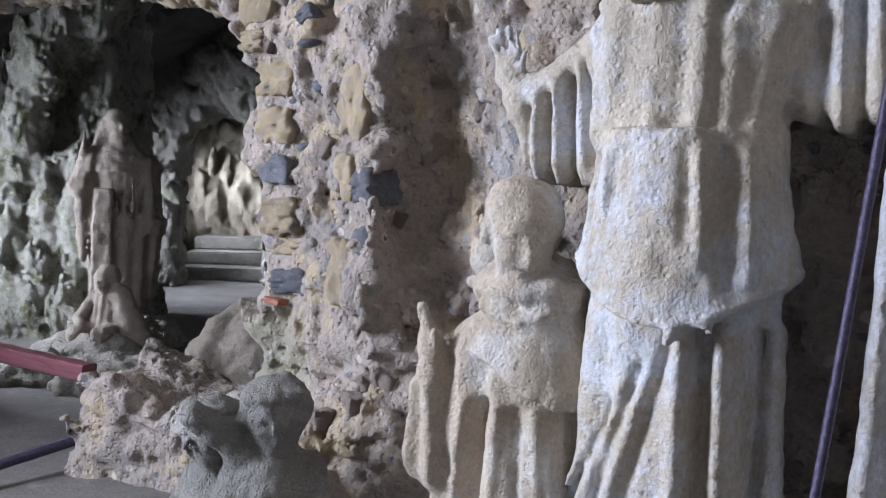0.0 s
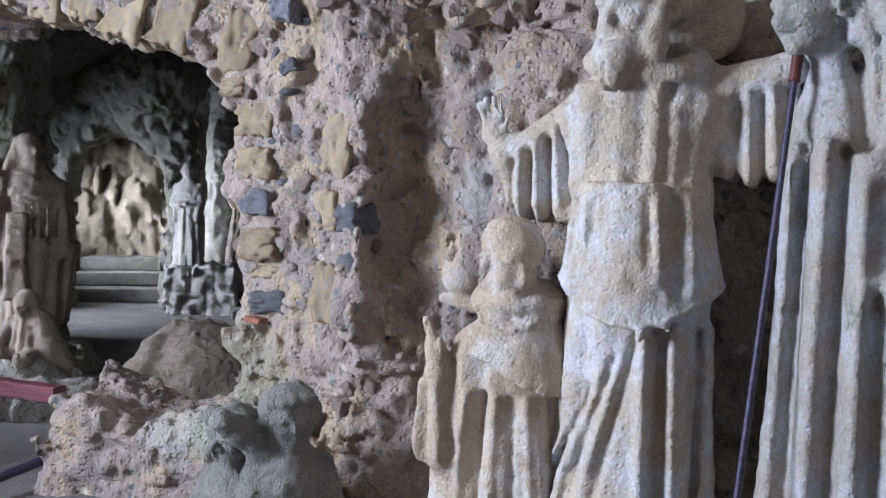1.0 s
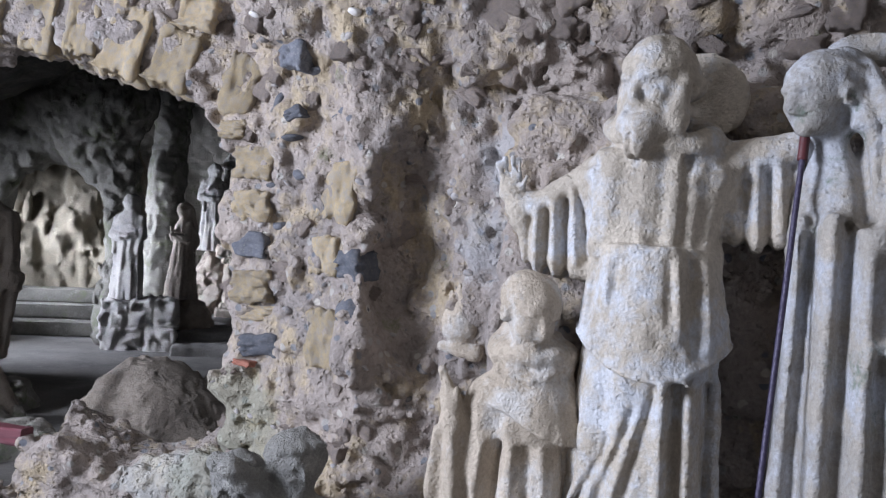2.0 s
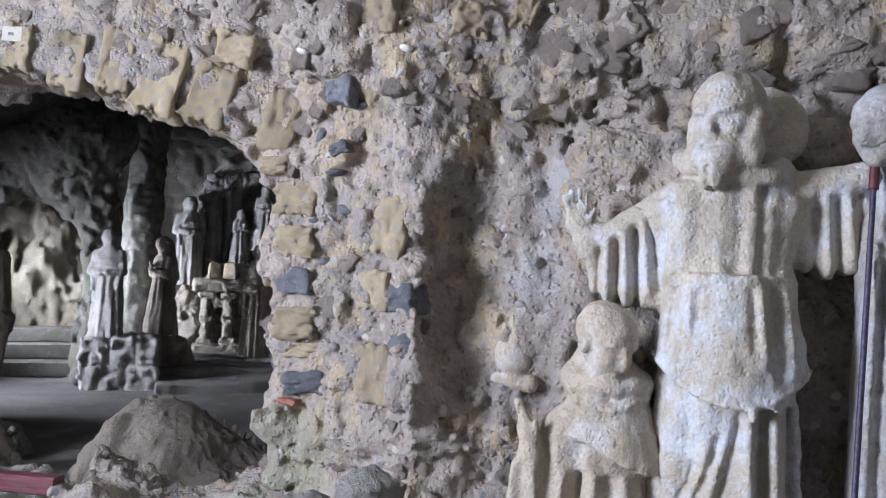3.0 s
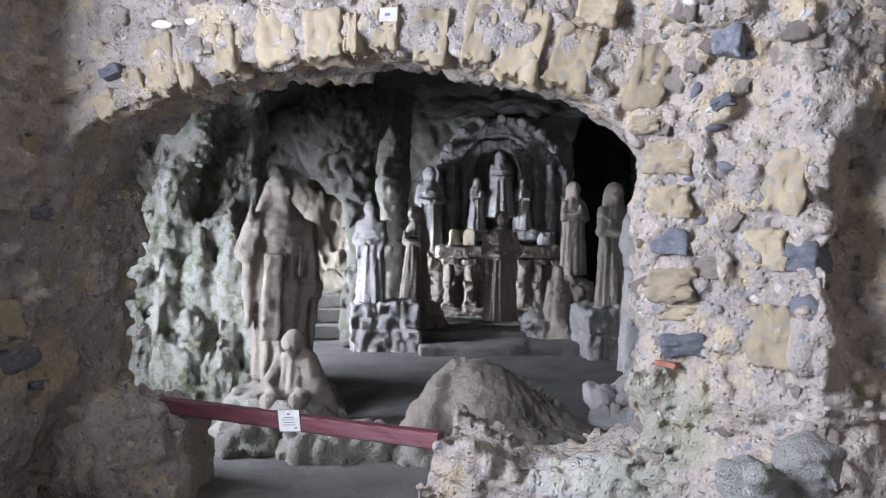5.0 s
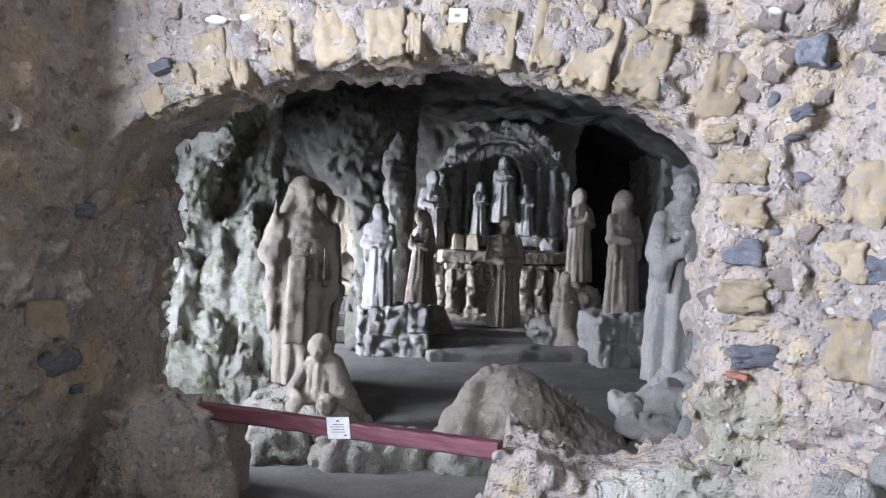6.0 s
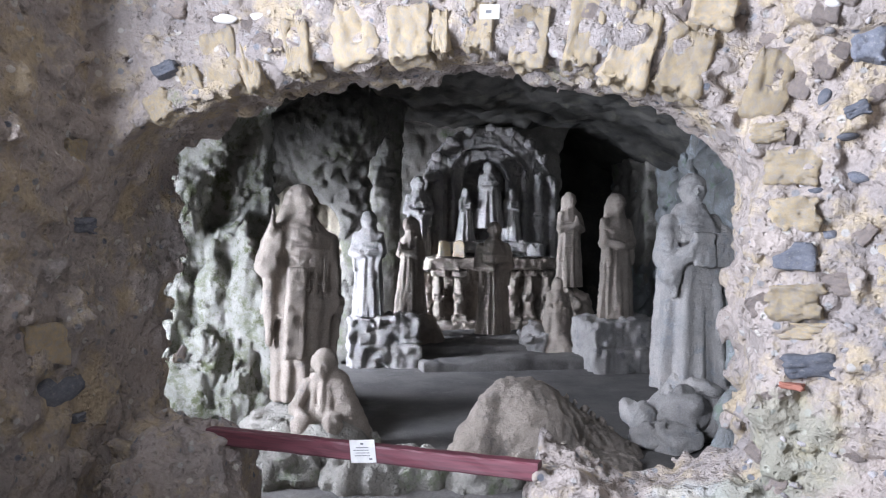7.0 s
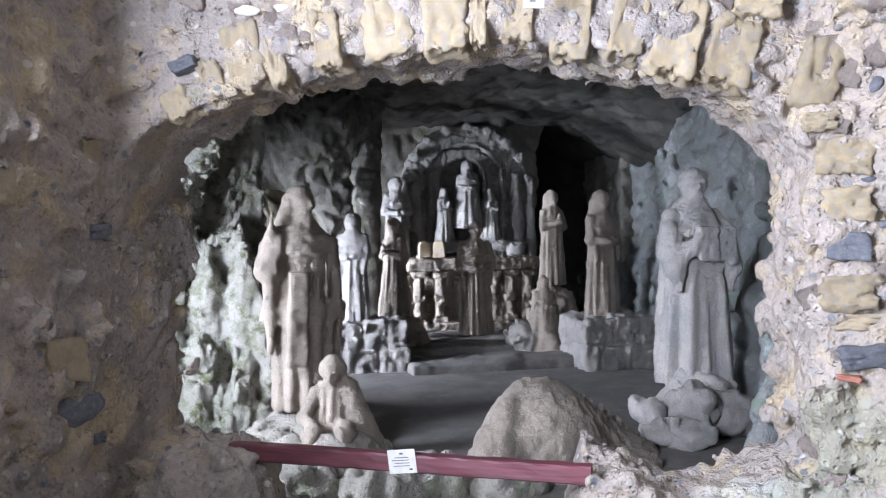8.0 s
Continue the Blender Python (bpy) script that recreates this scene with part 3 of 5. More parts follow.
for i, (cx, cy, sx, sy, sz) in enumerate(((-1.95, 4.62, 0.42, 0.26, 0.20), (-2.62, 4.75, 0.30, 0.26, 0.20), (-1.45, 4.45, 0.25, 0.2, 0.16))):
    boulder("floor_rock", (cx, cy, 0.0), (sx, sy, sz), CAVE, "low lump of grey rock on the grotto floor", 26 + i, h=0.02)


for i, (cx, cy, cz, r) in enumerate(((-0.10, 5.32, 0.14, 0.17), (0.16, 5.14, 0.20, 0.19), (0.02, 5.02, 0.06, 0.19), (0.42, 5.15, 0.14, 0.20), (-0.12, 5.12, 0.05, 0.14))):
    ob = boulder("base_stone", (cx, cy, cz), (r, r * 0.9, r * 0.85), STATUE_GREY if i % 2 else READER, "rounded stone piled at the foot of the reading monk", 90 + i, h=0.02)
    tagged(ob, group="stones at the reading monk's feet")


# ---- figures ----
def face(x, y, z, c, r, turn=0.0, beard=0.0):
    """A plain head of half height r, turned by some radians, with brow, eye hollows, nose, chin and an optional beard."""
    fx, fy = math.sin(turn), -math.cos(turn)
    sx, sy = -fy, fx

    def at(f, s, u):
        return (c[0] + r * (f * fx + s * sx), c[1] + r * (f * fy + s * sy), c[2] + r * u)
    d = ball(x, y, z, at(0, 0, 0.12), (0.78 * r, 0.84 * r, 0.88 * r))
    d = smin(d, ball(x, y, z, at(0.28, 0, -0.26), (0.55 * r, 0.54 * r, 0.70 * r)), 0.12 * r)
    d = smin(d, limb(x, y, z, at(0.78, -0.38, 0.14), at(0.80, 0.38, 0.14), 0.08 * r, 0.08 * r), 0.10 * r)
    for s in (-1, 1):
        d = smax(d, -ball(x, y, z, at(0.99, 0.29 * s, 0.01), (0.19 * r, 0.19 * r, 0.09 * r)), 0.08 * r)
        d = smin(d, ball(x, y, z, at(0.70, 0.29 * s, -0.01), (0.13 * r, 0.13 * r, 0.075 * r)), 0.02 * r)
        d = smin(d, ball(x, y, z, at(0.62, 0.36 * s, -0.24), (0.18 * r, 0.18 * r, 0.15 * r)), 0.12 * r)
        d = smin(d, ball(x, y, z, at(-0.02, 0.80 * s, -0.05), (0.14 * r, 0.16 * r, 0.24 * r)), 0.06 * r)
    d = smin(d, limb(x, y, z, at(0.82, 0, 0.12), at(0.97, 0, -0.20), 0.07 * r, 0.125 * r), 0.06 * r)
    for u in (-0.43, -0.56):
        d = smin(d, limb(x, y, z, at(0.80, -0.15, u), at(0.80, 0.15, u), 0.06 * r, 0.06 * r), 0.03 * r)
    if beard:
        d = smin(d, ball(x, y, z, at(0.38, 0, -0.80), (0.52 * r, 0.44 * r, 0.60 * r * beard)), 0.10 * r)
        for k in range(-3, 4):
            d = smin(d, limb(x, y, z, at(0.78 - 0.05 * k * k, 0.15 * k, -0.62 + 0.05 * abs(k)), at(0.66 - 0.05 * k * k, 0.12 * k, -0.95 - 0.5 * beard + 0.08 * abs(k)), 0.085 * r, 0.06 * r), 0.025 * r)
        for s in (-1, 1):
            d = smin(d, limb(x, y, z, at(0.90, 0.03 * s, -0.36), at(0.74, 0.36 * s, -0.58), 0.08 * r, 0.06 * r), 0.03 * r)
        d = smin(d, ball(x, y, z, at(-0.20, 0, 0.02), (0.84 * r, 0.84 * r, 0.66 * r)), 0.02 * r)
    return d


def figure(height, folds=9, seed=0, arms=(), hood=0.0, beard=0.0, low=(0.15, 0.12), high=(0.115, 0.09), turn=0.0, bow=0.0, extra=None, depth=0.016):
    """A robed standing figure as one plain solid; arms are chains of (x, y, z, radius) in units of the height."""
    H = height

    def field(x, y, z):
        d = robe(x, y, z, 0.0, 0.62 * H, (low[0] * H, low[1] * H), (high[0] * H, high[1] * H), folds, depth * H / 1.5, seed)
        d = smin(d, ball(x, y, z, (0, 0, 0.68 * H), (0.128 * H, 0.095 * H, 0.19 * H)), 0.04)
        d = smin(d, robe(x, y, z, 0.70 * H, 0.86 * H, (0.150 * H, 0.105 * H), (0.040 * H, 0.040 * H), 7, 0.008, seed), 0.03)
        hx, hy = 0.012 * H * math.sin(turn), -0.02 * H - bow * H
        head = face(x, y, z, (hx, hy, 0.925 * H), 0.079 * H, turn, beard)
        d = smin(d, smin(head, limb(x, y, z, (0, 0, 0.80 * H), (hx, hy * 0.8, 0.88 * H), 0.045 * H, 0.042 * H), 0.03), 0.03)
        if hood:
            d = smin(d, ball(x, y, z, (hx * 0.3, hy + 0.035 * H, 0.915 * H), (0.078 * H, 0.065 * H, 0.098 * H)), 0.02)
            d = smin(d, limb(x, y, z, (0, 0.05 * H, 0.9 * H), (0, 0.07 * H, 0.6 * H), 0.06 * H, 0.10 * H * hood), 0.05)
        for chain in arms:
            for a, b in zip(chain, chain[1:]):
                d = smin(d, limb(x, y, z, [q * H for q in a[:3]], [q * H for q in b[:3]], a[3] * H, b[3] * H), 0.018)
        if extra:
            d = extra(d, x, y, z)
        return d
    return field


def statue(name, field, centre, turn, height, material, label, seed, h=0.012, wide=0.42, layers=((7, 0.007), (-18, 0.006), (40, 0.005)), low=0.0):
    ob = carved(name, field, (-wide, -wide, low), (wide, wide, height + 0.12), h, material, layers, seed, pose(*centre, 0, 0, turn), band=0.06)
    return tagged(ob, label, "statue")


PRAY = (((-0.11, 0, 0.77, 0.042), (-0.135, -0.03, 0.62, 0.043), (-0.02, -0.13, 0.66, 0.028), (-0.006, -0.145, 0.74, 0.014)),
        ((0.11, 0, 0.77, 0.042), (0.135, -0.03, 0.62, 0.043), (0.02, -0.13, 0.66, 0.028), (0.006, -0.145, 0.74, 0.014)))
FOLDED = (((-0.115, 0, 0.77, 0.043), (-0.14, -0.02, 0.61, 0.046), (-0.03, -0.115, 0.59, 0.032)), ((0.115, 0, 0.77, 0.043), (0.14, -0.02, 0.61, 0.046), (0.03, -0.115, 0.60, 0.032)),
          ((-0.125, -0.04, 0.60, 0.03), (-0.115, -0.07, 0.45, 0.018)), ((0.125, -0.04, 0.60, 0.03), (0.115, -0.07, 0.45, 0.018)))


def cloak(d, x, y, z):
    panel = block(x + 0.04 * (0.6 - z), y, z, (-0.085, -0.205, 0.64), (0.075, 0.03, 0.33), 0.02)
    cape = robe(x, y, z, 0.62, 1.20, (0.285, 0.20), (0.245, 0.15), 7, 0.016, 0.9, centre=(0.04, 0.03))
    cape = smin(cape, robe(x, y, z, 1.14, 1.38, (0.25, 0.15), (0.055, 0.06), 7, 0.010, 0.9, centre=(0.02, 0.02)), 0.05)
    tail = robe(x, y, z, 0.10, 0.72, (0.20, 0.17), (0.265, 0.19), 8, 0.018, 0.4, centre=(0.06, 0.03))
    d = smin(smin(smin(d, cape, 0.04), tail, 0.05), panel, 0.012)
    d = smin(d, limb(x, y, z, (-0.17, -0.02, 1.20), (-0.245, -0.07, 0.98), 0.085, 0.10), 0.04)
    d = smin(d, limb(x, y, z, (-0.225, -0.08, 1.22), (-0.215, -0.09, 1.37), 0.035, 0.010), 0.03)
    d = smin(d, limb(x, y, z, (-0.24, -0.09, 0.92), (-0.24, -0.08, 0.42), 0.05, 0.03), 0.03)
    for k in range(4):
        d = smin(d, limb(x, y, z, (-0.02 + 0.05 * k, -0.19, 1.02), (-0.04 + 0.055 * k, -0.19, 0.80), 0.010, 0.016), 0.012)
    return smin(d, limb(x, y, z, (-0.035, -0.02, 1.50), (-0.12, 0.0, 1.30), 0.05, 0.06), 0.03)


monk = figure(1.56, 8, 1, (), 0, 0.7, turn=0.4, low=(0.13, 0.12), high=(0.13, 0.10), extra=cloak)
statue("monk_statue", monk, (-2.50, 5.85, 0.24), 16, 1.56, STATUE, "tall tuff statue of a cloaked monk on a rock base", 30, wide=0.46)


def book(d, x, y, z):
    cape = robe(x, y, z, 1.10, 1.39, (0.285, 0.20), (0.11, 0.10), 6, 0.006, 1.1)
    d = smin(d, cape, 0.025)
    for s in (-1, 1):
        d = smin(d, limb(x, y, z, (0.25 * s, -0.06, 1.15), (0.255 * s, -0.13, 0.86), 0.075, 0.085), 0.03)
        d = smin(d, limb(x, y, z, (0.24 * s, -0.14, 0.96), (0.14 * s, -0.21, 1.00), 0.060, 0.045), 0.03)
        d = smin(d, limb(x, y, z, (0.215 * s, -0.16, 0.92), (0.215 * s, -0.15, 0.74), 0.050, 0.020), 0.03)
    d = smin(d, robe(x, y, z, 0.0, 1.0, (0.27, 0.22), (0.22, 0.17), 7, 0.034, 2.2), 0.03)
    return smin(d, np.minimum(block(x, y, z, (-0.035, -0.235, 1.05), (0.085, 0.03, 0.13), 0.01), block(x, y, z, (0.14, -0.215, 1.05), (0.085, 0.03, 0.13), 0.01)), 0.006)


READ = (((-0.115, 0, 0.77, 0.048), (-0.155, -0.03, 0.61, 0.05), (-0.09, -0.13, 0.63, 0.03), (-0.065, -0.15, 0.69, 0.018)), ((0.115, 0, 0.77, 0.048), (0.155, -0.03, 0.61, 0.05), (0.11, -0.14, 0.57, 0.026)),
        ((-0.145, -0.06, 0.60, 0.035), (-0.14, -0.09, 0.44, 0.02)), ((0.145, -0.06, 0.60, 0.035), (0.14, -0.09, 0.44, 0.02)))
reader = figure(1.62, 8, 2, READ, 0, 0, turn=-0.25, extra=book, low=(0.15, 0.12))
statue("monk_statue", reader, (0.42, 5.58, 0.30), 6, 1.62, READER, "tuff statue of a monk holding an open book, light put into its colour", 31, wide=0.46)
statue("praying_statue", figure(1.2, 9, 3, FOLDED, 0.9, 0, turn=0.3), (-1.78, 8.88, 0.55), -20, 1.2, STATUE_GREY, "tuff statue of a veiled woman with folded hands", 32, h=0.014, wide=0.36)
statue("praying_statue", figure(1.18, 9, 4, PRAY, 1.0, 0, turn=-0.5, low=(0.19, 0.16)), (-1.22, 9.45, 0.53), -60, 1.20, STATUE, "dark tuff statue of a woman holding a child", 33, h=0.014, wide=0.36)
statue("priest_statue", figure(1.5, 12, 5, FOLDED, 0, 0, turn=0.1, low=(0.15, 0.12)), (-0.02, 10.1, 0.19), 0, 1.5, STATUE, "tuff statue of a priest standing before the altar", 34, h=0.015)
statue("praying_statue", figure(1.2, 9, 6, PRAY, 0.9, 0, turn=-0.2), (0.83, 9.5, 0.85), 15, 1.2, STATUE, "tuff statue of a praying woman beside the altar", 35, h=0.016)


def wings(d, x, y, z):
    return smin(d, ball(x, y, z, (0.16, 0.10, 1.05), (0.05, 0.09, 0.30)), 0.03)


statue("angel_statue", figure(1.42, 9, 7, FOLDED, 0.7, 0, turn=-0.4, extra=wings), (1.02, 8.45, 0.55), 20, 1.42, STATUE, "tuff statue of an angel with folded wings on a plinth", 36, h=0.015)


def kneeling(height, seed, turn=0.0):
    def extra(d, x, y, z):
        return smin(d, limb(x, y, z, (0, 0.0, 0.1 * height), (0.0, -0.16 * height, 0.1 * height), 0.2 * height, 0.17 * height), 0.08)
    return figure(height, 7, seed, FOLDED, 0.6, 0, low=(0.27, 0.25), high=(0.17, 0.13), turn=turn, extra=extra)


statue("kneeling_statue", kneeling(0.93, 8), (0.50, 8.95, 0.06), 10, 0.93, STATUE, "weathered statue of a kneeling figure", 37, h=0.014, wide=0.36)


def seated(x, y, z):
    d = face(x, y, z, (0, -0.02, 0.555), 0.088, 0.1, 0.0)
    d = smin(d, ball(x, y, z, (0, 0.01, 0.575), (0.088, 0.085, 0.085)), 0.01)
    d = smin(d, robe(x, y, z, 0.10, 0.50, (0.17, 0.15), (0.085, 0.075), 8, 0.012, 0.5, centre=(0, 0.03)), 0.03)
    d = smin(d, limb(x, y, z, (-0.105, 0.0, 0.42), (-0.175, -0.07, 0.27), 0.045, 0.045), 0.02)
    d = smin(d, limb(x, y, z, (-0.175, -0.07, 0.27), (-0.08, -0.17, 0.24), 0.04, 0.03), 0.02)
    d = smin(d, limb(x, y, z, (0.10, 0.03, 0.44), (0.20, 0.06, 0.05), 0.07, 0.13), 0.04)
    for s in (-1, 1):
        d = smin(d, limb(x, y, z, (0.07 * s, 0.0, 0.19), (0.10 * s, -0.20, 0.19), 0.075, 0.065), 0.02)
        d = smin(d, limb(x, y, z, (0.10 * s, -0.20, 0.19), (0.10 * s, -0.21, -0.02), 0.058, 0.06), 0.015)
    return d


statue("seated_statue", seated, (-2.33, 5.27, 0.02), -15, 0.64, STATUE, "small tuff statue of a seated child beside the monk", 38, wide=0.38)


def beast(x, y, z):
    d = ball(x, y, z, (0.02, 0.05, 0.10), (0.40, 0.36, 0.42))
    d = smin(d, limb(x, y, z, (0.05, 0.10, 0.20), (0.72, 0.22, -0.10), 0.30, 0.20), 0.10)
    d = smin(d, limb(x, y, z, (-0.30, -0.10, 0.20), (-0.36, -0.14, -0.05), 0.15, 0.19), 0.05)
    d = smin(d, limb(x, y, z, (-0.26, -0.08, 0.36), (-0.13, 0.02, 0.47), 0.09, 0.06), 0.05)
    d = smax(d, -limb(x, y, z, (-0.20, -0.36, 0.25), (-0.16, -0.33, -0.05), 0.03, 0.05), 0.05)
    for k in range(13):
        t = k / 12
        d = smin(d, ball(x, y, z, (-0.06 + 0.78 * t, 0.07 + 0.14 * t, 0.515 - 0.06 * t - 0.36 * t * t), (0.030, 0.05, 0.035)), 0.012)
    return smin(d, limb(x, y, z, (0.30, -0.20, 0.0), (0.60, -0.10, -0.05), 0.16, 0.14), 0.08)


ob = carved("carved_beast", beast, (-0.7, -0.6, -0.1), (0.95, 0.7, 0.65), 0.014, STATUE, ((3, 0.02), (-9, 0.010), (-28, 0.008), (44, 0.006)), 40, pose(-1.12, 4.75, 0.0), band=0.12)
tagged(ob, "weathered boulder-like statue of a crouching beast", "statue")

# ---- the relief on the near wall ----


def crease(x, z, rows):
    """Relief of the surface seen from the front: ridges (and, with a negative height, furrows) along lines from (x, z) to (x, z), with a width and a height."""
    total = 0.0 * x + 0.0 * z
    for ax, az, bx, bz, w, tall in rows:
        dx, dz = bx - ax, bz - az
        t = np.clip(((x - ax) * dx + (z - az) * dz) / (dx * dx + dz * dz), 0, 1)
        total = total + tall * np.exp(-((x - ax - t * dx) ** 2 + (z - az - t * dz) ** 2) / (w * w))
    return total


def turned(x, y, z, c, turn, nod=0.0, lean=0.0):
    """Coordinates in the frame of a head at c that is turned, nods forward and leans sideways (radians)."""
    x, y, z = x - c[0], y - c[1], z - c[2]
    x, y = x * math.cos(turn) + y * math.sin(turn), y * math.cos(turn) - x * math.sin(turn)
    y, z = y * math.cos(nod) + z * math.sin(nod), z * math.cos(nod) - y * math.sin(nod)
    return x * math.cos(lean) + z * math.sin(lean), y, z * math.cos(lean) - x * math.sin(lean)


def plain_head(x, y, z):
    """A worn head of half height 1 that looks along -y: soft brows, lids, nose, lips and chin."""
    d = ball(x, y, z, (0, 0.06, 0.28), (0.79, 0.95, 0.84))
    d = smin(d, ball(x, y, z, (0, -0.30, -0.28), (0.60, 0.56, 0.74)), 0.22)
    d = smin(d, limb(x, y, z, (0, -0.80, 0.12), (0, -0.95, -0.27), 0.10, 0.15), 0.16)
    d = smin(d, ball(x, y, z, (0, -0.62, -0.84), (0.24, 0.20, 0.17)), 0.12)
    front = np.clip(-2.2 * y - 0.6, 0, 1)
    rows = [(-0.17, -0.50, 0.17, -0.50, 0.07, 0.06), (-0.20, -0.575, 0.20, -0.575, 0.045, -0.06), (-0.14, -0.66, 0.14, -0.66, 0.07, 0.05)]
    for s in (-1, 1):
        rows += [(0.13 * s, 0.13, 0.46 * s, 0.15, 0.10, 0.10), (0.26 * s, -0.04, 0.40 * s, -0.05, 0.12, -0.075), (0.24 * s, -0.08, 0.38 * s, -0.09, 0.07, 0.055), (0.44 * s, -0.30, 0.40 * s, -0.26, 0.17, 0.07)]
    d = d - front * crease(x, z, rows)
    for s in (-1, 1):
        d = smin(d, np.hypot(np.hypot(y - 0.02, 0.8 * (z + 0.10)) - 0.15, (x - 0.78 * s) * 0.8) - 0.075, 0.06)
    return d


def bearded_head(x, y, z, c, r, turn, nod):
    """A bald head with side hair, moustache and a full parted beard."""
    x, y, z = [a / r for a in turned(x, y, z, c, turn, nod)]
    d = plain_head(x, y, z)
    beard = smin(ball(x, y, z, (0, -0.45, -0.80), (0.72, 0.58, 0.62)), limb(x, y, z, (0.0, -0.70, -1.0), (0.0, -0.84, -1.36), 0.46, 0.30), 0.25)
    for s in (-1, 1):
        beard = smin(beard, limb(x, y, z, (0.68 * s, -0.15, 0.0), (0.58 * s, -0.36, -0.85), 0.20, 0.32), 0.18)
        beard = smin(beard, limb(x, y, z, (0.05 * s, -0.92, -0.44), (0.38 * s, -0.72, -0.74), 0.12, 0.08), 0.10)
    beard = beard - 0.05 * np.sin(13 * x + 4 * z * x + 1.5 * np.sin(3 * z)) * np.clip(-1.5 * z - 0.6, 0, 1) - crease(x, z, [(0.0, -1.10, 0.0, -1.7, 0.07, -0.16), (-0.18, -0.62, 0.18, -0.62, 0.05, -0.08)])
    hair = ball(x, y, z, (0, 0.35, 0.02), (0.90, 0.72, 0.44)) - 0.04 * np.sin(12 * z + 6 * y)
    return smin(smin(d, beard, 0.06), hair, 0.05) * r


def saint(x, y, z):
    d = robe(x, y, z, 0.0, 1.42, (0.250, 0.19), (0.178, 0.15), 7, 0.007, 0.6, centre=(0.055, 0.02))
    chest = robe(x, y, z, 1.36, 1.62, (0.178, 0.148), (0.222, 0.135), 5, 0.004, 0.3, centre=(0.05, 0.03))
    chest = smin(chest, ball(x, y, z, (0.05, 0.04, 1.60), (0.235, 0.150, 0.135)), 0.04)
    d = smin(d, chest, 0.02)
    # the scapular over the chest, with soft upright creases
    d = smin(d, block(x, y, z, (0.01, -0.072 + 0.10 * np.abs(z - 1.52), 1.53), (0.130, 0.050, 0.16), 0.035), 0.03)
    d = d - crease(x, z, [(-0.10, 1.64, -0.09, 1.44, 0.016, -0.012), (-0.03, 1.62, -0.035, 1.45, 0.020, -0.008), (0.03, 1.64, 0.025, 1.42, 0.016, 0.007), (0.085, 1.65, 0.08, 1.43, 0.018, -0.010), (0.145, 1.66, 0.14, 1.41, 0.014, -0.012), (0.20, 1.62, 0.185, 1.42, 0.018, -0.008)])
    # the tucked-up overskirt with its rounded hem
    low = 1.03 + 0.09 * ((x - 0.085) / 0.2) ** 2 - 0.06 * np.clip(-(x - 0.03), 0, 0.2)
    apron = np.maximum(robe(x, y, z, 1.0, 1.40, (0.240, 0.205), (0.182, 0.168), 5, 0.004, 2.0, centre=(0.065, 0.0)), low - z)
    apron = smax(apron, low - z, 0.012) - 0.008 * np.clip(1 - np.abs(low - z + 0.012) / 0.014, 0, 1)
    d = smin(d, apron, 0.010)
    d = d - crease(x, z, [(-0.085, 1.36, -0.105, 1.18, 0.014, -0.016), (-0.05, 1.36, -0.055, 1.24, 0.012, 0.008), (-0.025, 1.35, -0.03, 1.26, 0.012, -0.009), (0.115, 1.36, 0.125, 1.20, 0.013, -0.010), (0.14, 1.36, 0.155, 1.16, 0.012, 0.010), (0.175, 1.36, 0.195, 1.12, 0.016, -0.016), (0.215, 1.36, 0.235, 1.14, 0.015, 0.012)])
    belt = robe(x, y, z, 1.372, 1.405, (0.190, 0.172), (0.188, 0.168), 5, 0.002, 0.0, centre=(0.055, 0.01))
    d = smin(d, belt, 0.010)
    d = smin(d, bearded_head(x, y, z, (0.050, -0.050, 1.868), 0.132, -0.50, 0.08), 0.008)
    cowl = np.hypot(np.hypot((x - 0.06) / 1.15, (y - 0.0) / 0.85) - 0.120, z - 1.735 - 0.40 * (y + 0.02) + 0.10 * (x - 0.06)) - 0.032
    d = smin(d, cowl, 0.025)
    # raised hand and its wide hanging sleeve
    arm = limb(x, y, z, (-0.12, 0.05, 1.62), (-0.26, 0.06, 1.535), 0.062, 0.052)
    arm = smin(arm, limb(x, y, z, (-0.26, 0.06, 1.525), (-0.365, 0.05, 1.50), 0.050, 0.036), 0.03)
    arm = smin(arm, limb(x, y, z, (-0.365, 0.05, 1.47), (-0.395, 0.05, 1.56), 0.036, 0.030), 0.03)
    sheet = block(x + 0.10 * (z - 1.45), y, z, (-0.235, 0.12, 1.43), (0.135, 0.120, 0.135 + 0.10 * (x + 0.235)), 0.05)
    arm = smin(arm, sheet, 0.03)
    arm = arm - crease(x, z, [(-0.325, 1.475, -0.328, 1.30, 0.013, -0.024), (-0.300, 1.49, -0.300, 1.30, 0.012, 0.012), (-0.272, 1.50, -0.270, 1.29, 0.014, -0.028), (-0.245, 1.52, -0.242, 1.30, 0.012, 0.014), (-0.217, 1.535, -0.208, 1.31, 0.014, -0.030), (-0.190, 1.56, -0.172, 1.34, 0.012, 0.014), (-0.165, 1.57, -0.140, 1.36, 0.013, -0.024)])
    d = smin(d, arm, 0.015)
    d = smin(d, block(x, y, z, (-0.402, 0.04, 1.575), (0.037, 0.018, 0.042), 0.016), 0.02)
    for i, (fx, fz) in enumerate(((-0.440, 1.645), (-0.418, 1.664), (-0.394, 1.668), (-0.371, 1.655))):
        d = smin(d, limb(x, y, z, (-0.427 + 0.017 * i, 0.04, 1.605), (fx, 0.02, fz), 0.0115, 0.009), 0.006)
    d = smin(d, limb(x, y, z, (-0.368, 0.035, 1.565), (-0.343, 0.015, 1.605), 0.013, 0.010), 0.008)
